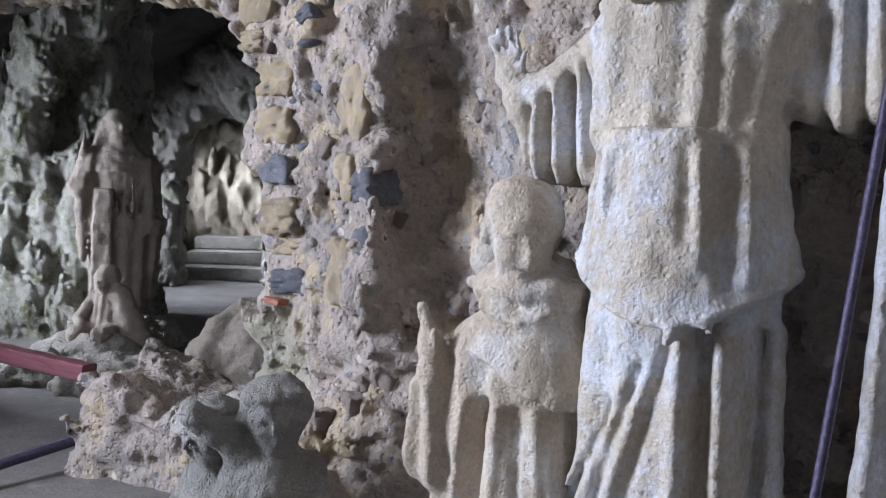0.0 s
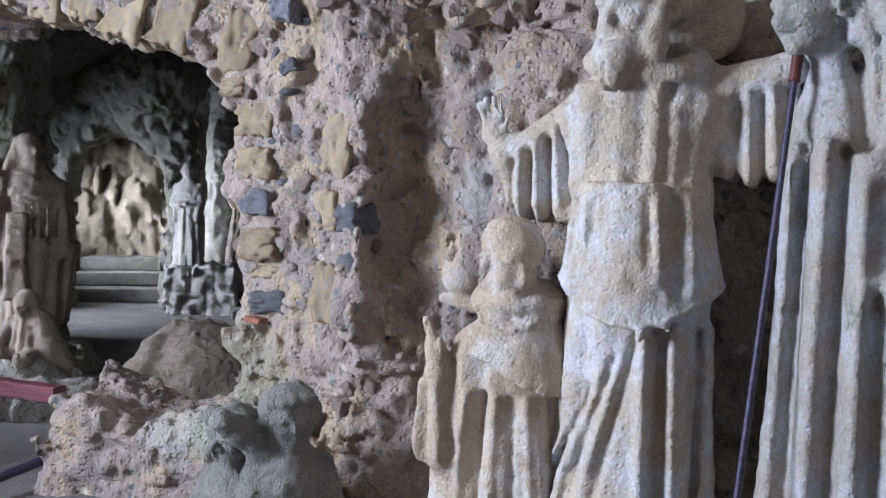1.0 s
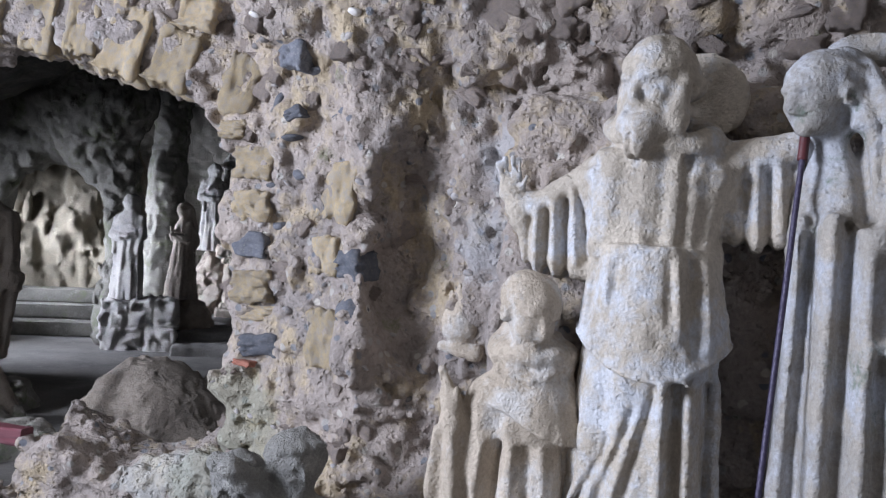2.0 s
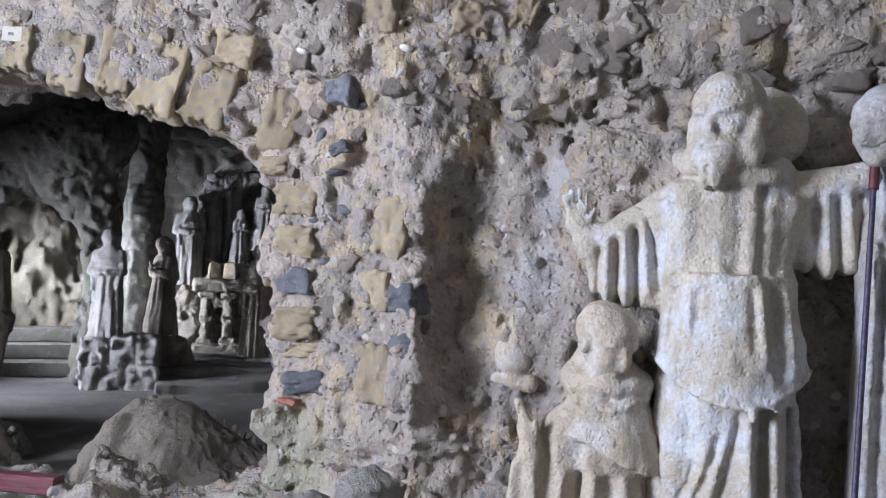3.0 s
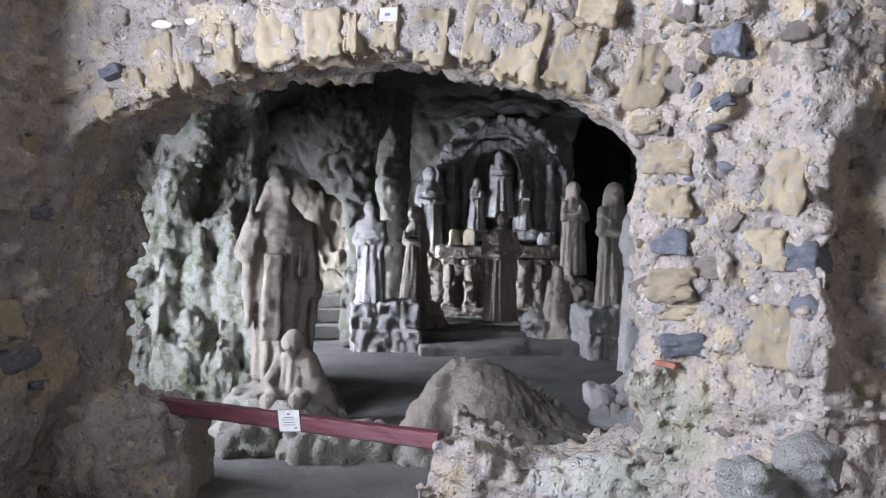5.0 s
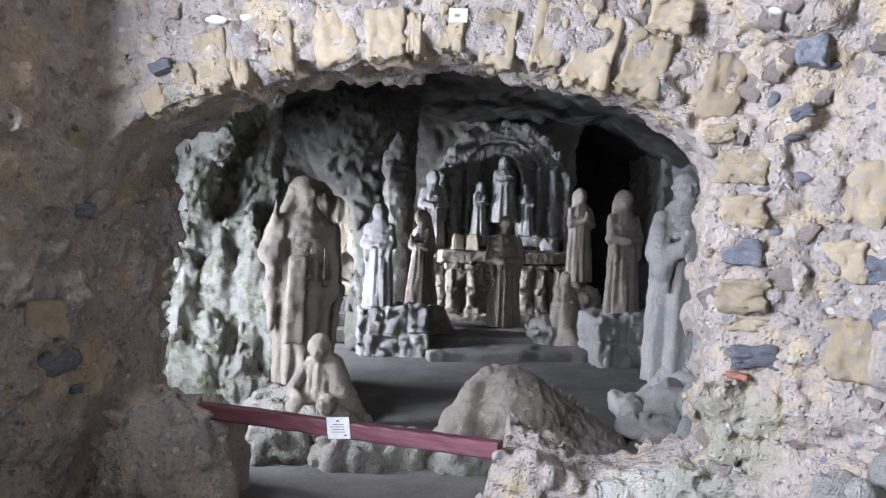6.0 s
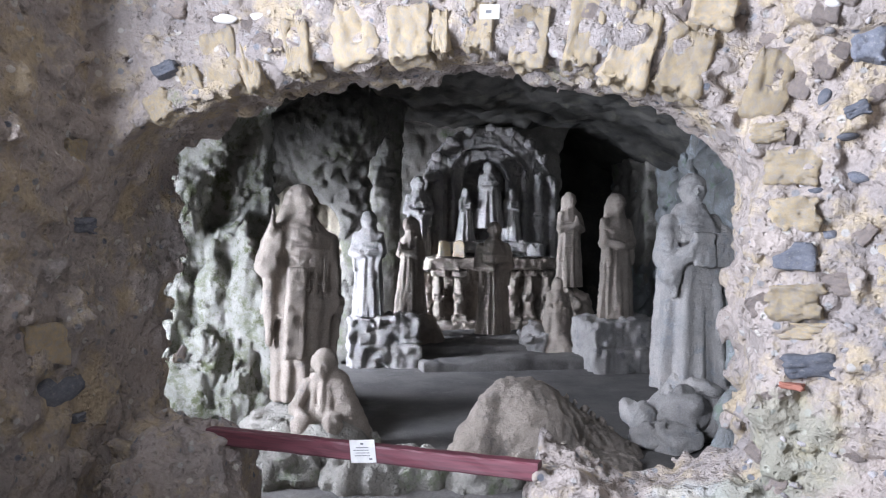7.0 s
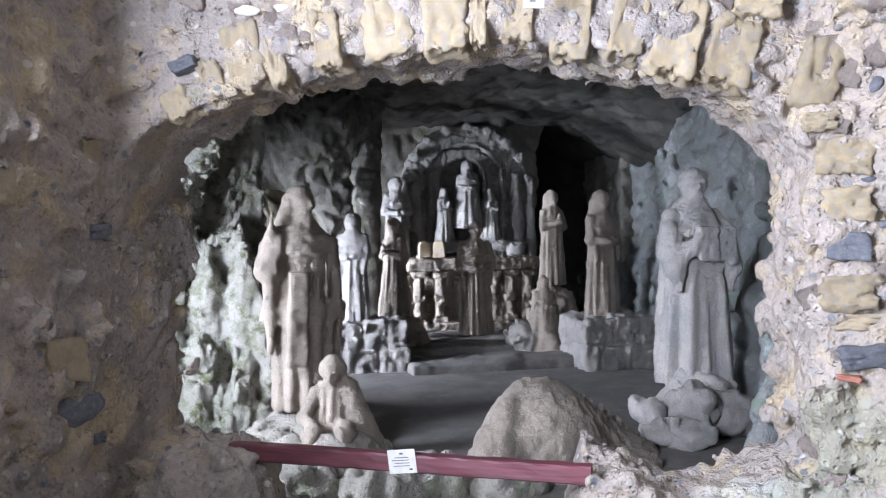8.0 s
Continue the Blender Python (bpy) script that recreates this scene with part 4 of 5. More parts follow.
    # the arm stretched to the staff
    d = smin(d, limb(x, y, z, (0.22, 0.06, 1.66), (0.43, 0.02, 1.705), 0.065, 0.042), 0.04)
    sleeve = block(x, y, z, (0.345, 0.13, 1.555), (0.115, 0.125, 0.150 - 0.25 * np.abs(x - 0.345)), 0.05)
    sleeve = sleeve - crease(x, z, [(0.295, 1.66, 0.305, 1.42, 0.014, -0.024), (0.325, 1.65, 0.335, 1.42, 0.014, 0.014), (0.355, 1.66, 0.368, 1.42, 0.014, -0.028), (0.385, 1.66, 0.40, 1.44, 0.014, 0.012), (0.415, 1.67, 0.43, 1.46, 0.014, -0.022)])
    d = smin(d, sleeve, 0.02)
    # skirt: slanting creases on one side, two bold pleats on the other
    skirt = [(0.10 - 0.03 * i, 1.03 - 0.045 * i, -0.05 - 0.05 * i, 0.36, 0.013, (-0.016, 0.010)[i % 2]) for i in range(6)]
    skirt += [(-0.02 - 0.035 * i, 0.95 - 0.10 * i, -0.11 - 0.03 * i, 0.30, 0.007, -0.006) for i in range(4)]
    skirt += [(0.118, 1.03, 0.130, 0.1, 0.020, 0.028), (0.152, 1.02, 0.166, 0.1, 0.014, -0.024), (0.188, 1.03, 0.204, 0.1, 0.020, 0.030), (0.226, 1.02, 0.244, 0.1, 0.015, -0.024), (0.262, 1.03, 0.28, 0.1, 0.018, 0.008)]
    d = d - crease(x, z, skirt) * np.clip((1.06 - z) / 0.04, 0, 1)
    halo = np.maximum(np.hypot(x - 0.165, z - 1.875) - 0.135, np.abs(y - 0.15) - 0.02)
    halo = smax(halo, -(np.sqrt((x - 0.165) ** 2 + (z - 1.875) ** 2 + (y + 0.30) ** 2) - 0.445), 0.01)
    return np.minimum(d, halo)


ob = carved("saint_relief", saint, (-0.5, -0.35, 0.0), (0.52, 0.36, 2.08), 0.0085, TUFF, ((7, 0.004), (-16, 0.0035), (38, 0.0035)), 50, RELIEF, band=0.05)
tagged(ob, "pale tuff relief of a bearded saint raising his hand", "statue")


def friar(x, y, z):
    d = robe(x, y, z, 0.0, 0.95, (0.21, 0.17), (0.135, 0.12), 7, 0.010, 1.0, centre=(-0.30, 0.03), lean=0.02)
    cape = robe(x, y, z, 0.80, 1.12, (0.200, 0.175), (0.075, 0.075), 5, 0.004, 0.4, centre=(-0.285, 0.01))
    cape = smax(cape, 0.865 - 0.45 * np.clip(x + 0.30, -0.2, 0.2) - z, 0.012)
    d = smin(d, cape, 0.010)
    # thick cowl round the neck with a folded edge
    d = smin(d, ball(x, y, z, (-0.285, 0.005, 1.055), (0.140, 0.130, 0.062)), 0.03)
    d = d - crease(x, z, [(-0.425, 1.075, -0.37, 1.005, 0.012, 0.010), (-0.37, 1.005, -0.26, 0.985, 0.012, 0.010), (-0.26, 0.985, -0.165, 1.02, 0.012, 0.010), (-0.40, 0.985, -0.27, 0.955, 0.010, -0.008), (-0.355, 1.06, -0.27, 1.02, 0.012, -0.012)])
    d = smin(d, limb(x, y, z, (-0.38, 0.04, 1.07), (-0.33, 0.06, 1.16), 0.05, 0.05), 0.05)
    hx, hy, hz = [a / 0.108 for a in turned(x, y, z, (-0.290, -0.060, 1.188), 0.80, 0.30, -0.10)]
    hair = smax(ball(hx, hy, hz, (0, 0.14, 0.34), (0.85, 0.92, 0.78)), -hy - 0.20 - 0.45 * hz, 0.10) - 0.025 * np.sin(13 * hx + 7 * hy) * np.clip(hz + 0.4, 0, 1)
    d = smin(d, smin(plain_head(hx, hy, hz), hair, 0.04) * 0.108, 0.015)
    # sleeve, and the joined palms lifted before the breast
    d = smin(d, limb(x, y, z, (-0.41, -0.02, 0.90), (-0.500, -0.05, 0.60), 0.075, 0.085), 0.05)
    d = smin(d, limb(x, y, z, (-0.47, 0.04, 0.75), (-0.46, 0.04, 0.10), 0.10, 0.14), 0.05)
    d = smin(d, limb(x, y, z, (-0.525, -0.05, 0.63), (-0.500, -0.09, 0.82), 0.066, 0.050), 0.03)
    d = smin(d, limb(x, y, z, (-0.495, -0.092, 0.82), (-0.520, -0.092, 0.90), 0.040, 0.034), 0.02)
    d = smin(d, limb(x, y, z, (-0.515, -0.092, 0.89), (-0.552, -0.088, 0.985), 0.033, 0.015), 0.015)
    d = smin(d, limb(x, y, z, (-0.490, -0.105, 0.88), (-0.490, -0.115, 0.935), 0.015, 0.011), 0.010)
    folds = [(-0.56, 0.80, -0.575, 0.55, 0.016, 0.014), (-0.525, 0.80, -0.53, 0.56, 0.014, -0.012), (-0.49, 0.80, -0.48, 0.58, 0.016, 0.014), (-0.455, 0.86, -0.45, 0.60, 0.018, -0.014), (-0.535, 0.90, -0.545, 0.98, 0.006, -0.006)]
    folds += [(-0.40 + 0.045 * k, 0.78, -0.47 + 0.075 * k, 0.10, 0.015, (0.016, -0.022)[k % 2]) for k in range(7)]
    return d - crease(x, z, folds) * np.clip((1.0 - z) / 0.02, 0, 1)


ob = carved("friar_relief", friar, (-0.68, -0.32, 0.0), (-0.08, 0.32, 1.38), 0.0085, FRIAR, ((7, 0.004), (-16, 0.003), (40, 0.003)), 51, RELIEF, band=0.05)
tagged(ob, "warm tuff relief of a friar kneeling beside the saint", "statue")


def companion(x, y, z):
    d = robe(x, y, z, 0.0, 1.5, (0.27, 0.20), (0.20, 0.17), 7, 0.010, 0.2, centre=(0.66, 0.02), lean=-0.03)
    d = smin(d, ball(x, y, z, (0.61, 0.06, 1.52), (0.20, 0.14, 0.22)), 0.05)
    hx, hy, hz = [a / 0.112 for a in turned(x, y, z, (0.475, -0.03, 1.840), -0.85, 0.10)]
    hair = smax(ball(hx, hy, hz, (0, 0.22, 0.22), (0.84, 0.84, 0.86)), -hy - 0.10 - 0.35 * hz, 0.08) - 0.08 * np.sin(9 * hz + 6 * hy + 2 * np.sin(3 * hx))
    head = smin(plain_head(hx, hy, hz), hair, 0.05) * 0.112
    d = smin(d, smin(head, limb(x, y, z, (0.54, 0.04, 1.62), (0.50, 0.03, 1.80), 0.075, 0.065), 0.03), 0.03)
    # the veil falling from the crown behind the shoulder
    veil = limb(x, y, z, (0.535, 0.0, 1.925), (0.635, -0.05, 1.74), 0.055, 0.070)
    veil = smin(veil, block(x - 0.10 * (1.58 - z), y + 0.12 * (1.7 - z), z, (0.655, -0.04, 1.575), (0.075, 0.055, 0.185), 0.03), 0.05)
    veil = veil - crease(x, z, [(0.55, 1.92, 0.615, 1.74, 0.012, -0.012), (0.615, 1.74, 0.635, 1.42, 0.012, -0.018), (0.585, 1.92, 0.65, 1.74, 0.014, 0.012), (0.65, 1.74, 0.665, 1.41, 0.014, 0.012), (0.68, 1.74, 0.70, 1.41, 0.012, -0.018)])
    d = smin(d, veil, 0.015)
    d = smin(d, limb(x, y, z, (0.66, -0.02, 1.45), (0.78, -0.12, 1.26), 0.09, 0.085), 0.05)
    d = smin(d, limb(x, y, z, (0.78, -0.12, 1.26), (0.66, -0.15, 1.16), 0.06, 0.05), 0.04)
    d = d - crease(x, z, [(0.44, 1.45, 0.40, 0.1, 0.020, 0.022), (0.475, 1.50, 0.445, 0.1, 0.020, -0.030), (0.515, 1.50, 0.495, 0.1, 0.024, 0.030), (0.555, 1.48, 0.545, 0.1, 0.020, -0.036), (0.595, 1.40, 0.60, 0.1, 0.024, 0.028),
                          (0.635, 1.15, 0.65, 0.1, 0.018, -0.030), (0.68, 1.18, 0.71, 0.1, 0.024, 0.028), (0.725, 1.15, 0.765, 0.1, 0.018, -0.026), (0.57, 1.72, 0.60, 1.50, 0.022, -0.040)])
    halo = np.maximum(np.hypot((x - 0.60) / 1.3, (z - 1.985) / 0.50) - 0.085, np.abs(y - 0.08) - 0.03)
    return np.minimum(d, halo)


ob = carved("companion_relief", companion, (0.26, -0.36, 0.0), (1.0, 0.36, 2.1), 0.0095, TUFF_GREEN, ((7, 0.004), (-16, 0.0035), (38, 0.0035)), 52, RELIEF, band=0.05)
tagged(ob, "greenish tuff relief of a veiled figure beside the saint", "statue")


def cherub(x, y, z):
    d = face(x, y, z, (0, 0, 0.0), 0.092, 0.0, 0.0)
    d = smin(d, ball(x, y, z, (0, 0.02, 0.025), (0.085, 0.088, 0.080)), 0.02)
    for k in range(5):
        a = -0.9 + 0.45 * k
        d = smin(d, ball(x, y, z, (0.080 * math.sin(a), -0.045 * math.cos(a), 0.068), (0.030, 0.035, 0.026)), 0.012)
    d = smin(d, limb(x, y, z, (0, 0.02, -0.08), (0.0, 0.03, -0.20), 0.058, 0.105), 0.05)
    for s in (-1, 1):
        d = smin(d, limb(x, y, z, (0.10 * s, 0.02, -0.17), (0.14 * s, -0.05, -0.33), 0.055, 0.05), 0.03)
        d = smin(d, limb(x, y, z, (0.14 * s, -0.05, -0.33), (0.03 * s, -0.14, -0.29), 0.048, 0.036), 0.02)
    return smin(d, limb(x, y, z, (0, 0.03, -0.22), (0.0, 0.03, -0.62), 0.12, 0.17), 0.05)


def hooded_child(x, y, z):
    d = cherub(x, y, z)
    d = smin(d, ball(x, y, z, (0, 0.035, 0.025), (0.108, 0.095, 0.100)), 0.02)
    return smin(d, limb(x, y, z, (-0.08, 0.02, -0.10), (-0.22, -0.02, 0.02), 0.05, 0.045), 0.04)


for field, centre, turn, seed in ((cherub, (-0.640, 2.13, 0.565), -35, 60), (hooded_child, (-0.45, 2.08, 0.625), 10, 61)):
    ob = carved("child_statue", field, (-0.30, -0.26, -0.64), (0.26, 0.26, 0.16), 0.009, WORN, ((5, 0.010), (-14, 0.006), (32, 0.006), (60, 0.003)), seed, pose(*centre, 0, 0, turn), band=0.08)
    tagged(ob, "small worn stone figure of a child below the wall", "statue")


def flame(x, y, z):
    d = ball(x, y, z, (0, 0, 0), (0.075, 0.05, 0.085))
    for k in (-1, 0, 1):
        d = smin(d, limb(x, y, z, (0.025 * k, 0.0, 0.05), (0.03 * k - 0.005, 0.0, 0.15 - 0.03 * abs(k)), 0.03, 0.006), 0.012)
    return smin(d, limb(x, y, z, (-0.06, 0, -0.09), (0.07, 0.0, -0.11), 0.025, 0.03), 0.02)


ob = carved("carved_ornament", flame, (-0.15, -0.15, -0.2), (0.15, 0.15, 0.22), 0.009, FRIAR, ((8, 0.008), (-20, 0.005)), 62, pose(0.155, 2.345, 1.08, 0, 0, -30), band=0.05)
tagged(ob, "small carved flaming heart on the wall", "ornament")


# ---- altar end ----
def carved_part(name, thing, field, low, high, h, material, layers, seed, label="", band=0.1):
    """One carved part of a thing that stands at its own place; the field is in world coordinates."""
    ob = carved(name, field, low, high, h, material, layers, seed, band=band)
    ob.parent = thing
    ob.matrix_parent_inverse = thing.matrix_world.inverted()
    return tagged(ob, label)


altar = tagged(new("altar"), "rough carved stone altar table on squat columns", "altar")
altar.matrix_world = pose(0.12, 10.95, 0.2)
CHISEL = ((5, 0.014), (-14, 0.014), (30, 0.010))
carved_part("tabletop", altar, lambda x, y, z: block(x, y, z, (0.12, 10.93, 1.12), (0.96, 0.34, 0.085), 0.02), (-1.0, 10.45, 0.95), (1.25, 11.4, 1.3), 0.016, STATUE, CHISEL, 70)
carved_part("altar_front", altar, lambda x, y, z: block(x, y, z, (0.12, 11.06, 0.62), (0.87, 0.2, 0.47), 0.03), (-0.9, 10.75, 0.1), (1.15, 11.35, 1.06), 0.018, STATUE, CHISEL, 69)
carved_part("altar_step", altar, lambda x, y, z: block(x, y, z, (0.12, 10.72, 0.23), (0.95, 0.17, 0.085), 0.03), (-0.95, 10.45, 0.1), (1.2, 11.0, 0.4), 0.018, STATUE, CHISEL, 68)
for i, cx in enumerate((-0.66, -0.36, 0.42, 0.66, 0.92)):
    def squat_column(x, y, z, cx=cx):
        d = limb(x, y, z, (cx, 10.75, 0.25), (cx, 10.75, 1.0), 0.080, 0.068)
        for zz, w in ((0.34, 0.105), (0.98, 0.105), (0.64, 0.086)):
            d = smin(d, block(x, y, z, (cx, 10.75, zz), (w, w, 0.045), 0.02), 0.02)
        return d
    carved_part("column", altar, squat_column, (cx - 0.17, 10.58, 0.26), (cx + 0.17, 10.92, 1.06), 0.016, STATUE, CHISEL, 60 + i)


def reredos_field(x, y, z):
    arch = np.hypot((x - 0.16) / 0.98, np.maximum(z - 2.2, 0) / 0.95) - 1
    d = np.maximum(np.maximum(arch * 0.8, 11.12 - y), y - 11.5)
    for w, r, zt, deep in ((0.62, 0.62, 2.25, 11.22), (0.36, 0.36, 2.30, 11.42)):
        cut = np.hypot((x - 0.13), np.maximum(z - zt, 0)) - r
        d = smax(d, -np.maximum(cut, y - deep), 0.02)
        rim = np.hypot(np.abs(cut), y - deep + 0.08) - 0.035
        d = np.minimum(d, rim)
    d = np.minimum(d, np.maximum(block(x, y, z, (0.13, 11.3, 2.0), (0.60, 0.15, 0.8), 0.02), 0.36 - np.hypot(x - 0.13, np.maximum(z - 2.3, 0))))
    for cx, r in ((-0.62, 0.085), (-0.40, 0.05), (0.68, 0.05), (0.90, 0.085), (1.12, 0.07)):
        col = limb(x, y, z, (cx, 11.08, 1.2), (cx, 11.08, 2.62 - 0.3 * abs(cx - 0.15)), r, r * 0.9)
        d = smin(d, col, 0.02)
    d = smin(d, block(x, y, z, (0.13, 11.0, 1.36), (0.75, 0.18, 0.08), 0.02), 0.02)
    for k in range(9):
        a = math.pi * (k + 0.5) / 9
        d = smin(d, ball(x, y, z, (0.16 + 0.92 * math.cos(a), 11.06, 2.22 + 0.88 * math.sin(a)), (0.085, 0.05, 0.07)), 0.05)
    return d


tagged(carved("altarpiece", reredos_field, (-0.95, 10.7, 1.0), (1.3, 11.55, 3.25), 0.017, STATUE_GREY, ((6, 0.016), (-16, 0.014), (36, 0.008)), 71, band=0.08),
       "carved grey stone reredos with an arched niche", "altarpiece")
statue("madonna_statue", figure(0.98, 9, 11, FOLDED, 0.8, 0, low=(0.25, 0.2), high=(0.16, 0.12)), (0.13, 11.02, 1.62), 0, 0.98, STATUE_GREY, "seated stone madonna in the niche above the altar", 72, h=0.014, wide=0.34)
for px, turn in ((-0.22, 25), (0.46, -25)):
    statue("angel_statue", figure(0.78, 8, 12, PRAY, 0.4, 0, low=(0.2, 0.16)), (px, 10.98, 1.42), turn, 0.78, STATUE_GREY, "small stone angel praying beside the madonna", 73, h=0.014, wide=0.3)
statue("saint_statue", figure(1.25, 9, 14, FOLDED, 0.3, 0), (-0.92, 10.95, 1.1), 10, 1.25, STATUE_GREY, "stone statue of a saint beside the reredos", 74, h=0.015, wide=0.3)
boulder("plinth", (-0.92, 10.95, 0.6), (0.24, 0.22, 0.55), STATUE, "rough stone pedestal beside the altar", 75, squash=0.8)
boulder("plinth", (0.85, 9.55, 0.45), (0.34, 0.3, 0.45), STATUE, "rough rock pedestal beside the altar step", 76, squash=0.7)


def tablet(x, y, z):
    d = np.maximum(block(x, y, z, (0, 0, 0.10), (0.085, 0.03, 0.12), 0.01), np.hypot(x / 0.09, np.maximum(z - 0.13, 0) / 0.09) * 0.09 - 0.09)
    return smin(d, block(x, y, z, (0, 0.03, 0.0), (0.1, 0.05, 0.03), 0.01), 0.01)


for i, px in enumerate((-0.56, -0.36)):
    ob = carved("stone_tablet", tablet, (-0.14, -0.1, -0.05), (0.14, 0.12, 0.26), 0.012, SANDSTONE, ((8, 0.008), (25, 0.004)), 77 + i, pose(px, 10.78, 1.23, -8, 0, 8 - 14 * i), band=0.05)
    tagged(ob, "rounded stone tablet standing on the altar", "tablet", "tablets on the altar")


def crown_field(x, y, z):
    ring = np.hypot(np.hypot(x, y) - 0.10, (z - 0.05) * 0.6) - 0.028
    a = np.arctan2(y, x)
    return np.minimum(ring, np.maximum(np.abs(np.hypot(x, y) - 0.11) - 0.02, np.abs(z - 0.1) - 0.06 - 0.03 * np.cos(5 * a)))


tagged(carved("altar_ornament", crown_field, (-0.2, -0.2, -0.02), (0.2, 0.2, 0.25), 0.012, STATUE_GREY, ((12, 0.006),), 79, pose(0.78, 10.78, 1.22), band=0.05),
       "small carved stone crown resting on the altar", "ornament")

# ---- barrier, cards, rod ----


def bar(name, a, b, across, material, label, category, sides=4, bevel=0.008, seed=0):
    """A worn beam or rod from a to b."""
    a, b = Vector(a), Vector(b)
    length = (b - a).length
    rng = random.Random(seed)
    bm = bmesh.new()
    rings = []
    for i in range(25):
        t = i / 24
        ring = []
        for k in range(sides * 3 if sides == 4 else sides):
            if sides == 4:
                side, m = divmod(k, 3)
                c = [(-1, -1), (1, -1), (1, 1), (-1, 1)]
                p, q = Vector(c[side]), Vector(c[(side + 1) % 4])
                e = p + (q - p) * (0.1, 0.5, 0.9)[m]
            else:
                an = 2 * math.pi * k / sides
                e = Vector((math.cos(an), math.sin(an)))
            j = 1 + rng.uniform(-0.05, 0.05)
            ring.append(bm.verts.new((length * t, e.x * across[0] / 2 * j, e.y * across[1] / 2 * j)))
        rings.append(ring)
    for r, q in zip(rings, rings[1:]):
        for k in range(len(r)):
            bm.faces.new((r[k], r[(k + 1) % len(r)], q[(k + 1) % len(r)], q[k]))
    bm.faces.new(rings[0][::-1])
    bm.faces.new(rings[-1])
    bmesh.ops.recalc_face_normals(bm, faces=bm.faces)
    for f in bm.faces:
        f.smooth = sides != 4
    me = bpy.data.meshes.new(name)
    bm.to_mesh(me)
    bm.free()
    me.materials.append(material)
    ob = new(name, me)
    d = (b - a).normalized()
    ob.matrix_world = Matrix.Translation(a) @ d.to_track_quat("X", "Z").to_matrix().to_4x4()
    return tagged(ob, label, category)


beam = bar("barrier_beam", (-2.90, 4.045, 0.435), (-1.49, 3.195, 0.445), (0.07, 0.075), RED_WOOD, "dark red painted wooden barrier beam across the arch", "beam", seed=3)


def card(name, place, turn, tilt, width, height, bars, label, category, sheet_material=PAPER):
    """A paper card with printed lines as dark bars."""
    sheet = new(name)
    sheet.matrix_world = pose(*place, 0, tilt, turn)
    tagged(sheet, label, category)
    bm = bmesh.new()
    bmesh.ops.create_cube(bm, size=1, matrix=Matrix.Diagonal((width, 0.0025, height, 1)))
    part("paper", bm, sheet_material, sheet)
    for x, z, w, h in bars:
        bm = bmesh.new()
        bmesh.ops.create_cube(bm, size=1, matrix=Matrix.Translation((x * width, -0.0018, z * height)) @ Matrix.Diagonal((w * width, 0.001, h * height, 1)))
        part("printed_line", bm, INK, sheet)
    return sheet


card("notice_card", (-2.185, 3.570, 0.452), -32, -7, 0.125, 0.100, [(0, 0.33, 0.12, 0.08), (0, 0.16, 0.5, 0.035), (-0.05, 0.05, 0.62, 0.03), (0, -0.07, 0.55, 0.03), (-0.02, -0.19, 0.6, 0.03), (0.3, -0.34, 0.12, 0.07)],
     "white printed notice card fixed to the red beam", "card")
card("number_tag", (-1.735, 3.105, 2.275), -19, 2, 0.078, 0.058, [(-0.05, 0.0, 0.28, 0.2)], "small white tag stuck to the arch stones", "tag", TAG_PAPER)

bar("support_rod", (0.514, 1.160, 0.0), (0.792, 1.311, 1.82), (0.0165, 0.0165), ROD, "thin violet painted iron rod leaning on the relief", "rod", 10, seed=5)
bar("rod_grip", (0.768, 1.298, 1.66), (0.800, 1.318, 1.86), (0.027, 0.027), RUST, "dark red painted grip at the top of the rod", "grip", 10, seed=6)
bar("floor_pole", (-2.15, 2.65, 0.03), (-1.50, 3.40, 0.13), (0.045, 0.045), ROD, "violet painted iron pole lying behind the low wall", "pole", 10, seed=7)


# ---- stones set in the near wall ----
def on_wall(x, y, nx, ny, z):
    """How far out of the plan line the wall's face lies at these places."""
    reach = np.linspace(0.5, -0.5, 101)
    d = near_wall(x[:, None] + reach * nx[:, None], y[:, None] + reach * ny[:, None], z[:, None] + 0 * reach)
    d = d + roughness(*[np.broadcast_to(q, d.shape).astype(float) for q in (x[:, None] + reach * nx[:, None], y[:, None] + reach * ny[:, None], z[:, None])], GRIT, 1)
    first = np.argmax(d < 0, 1)
    return np.where((d < 0).any(1), reach[first], np.nan)


def lump_mesh(name, kind, seed, material):
    rng = random.Random(seed)
    tilt = rng.uniform(-0.12, 0.12)

    def field(x, y, z):
        if kind == "block":
            return block(x + tilt * z, y, z, (0, 0, 0), (0.46, 0.46, 0.46), 0.07)
        if kind == "hollow":
            return smax(block(x + tilt * z, y, z, (0, 0, 0), (0.46, 0.46, 0.47), 0.07), -ball(x, y, z, (-0.06, -0.60, 0.05), (0.30, 0.24, 0.34)), 0.05)
        return ball(x + tilt * z, y, z, (0, 0, 0), (0.47, 0.47, 0.47))
    layers = ((2.2, 0.08), (-5, 0.06), (9, 0.04), (15, 0.03)) if kind != "pebble" else ((1.8, 0.12), (4, 0.04))
    return mesh_of(name, *carve(field, (-0.66,) * 3, (0.66,) * 3, 0.062 if seed < 20 else 0.085 if kind != "pebble" else 0.15, layers, seed, 0.3), material)


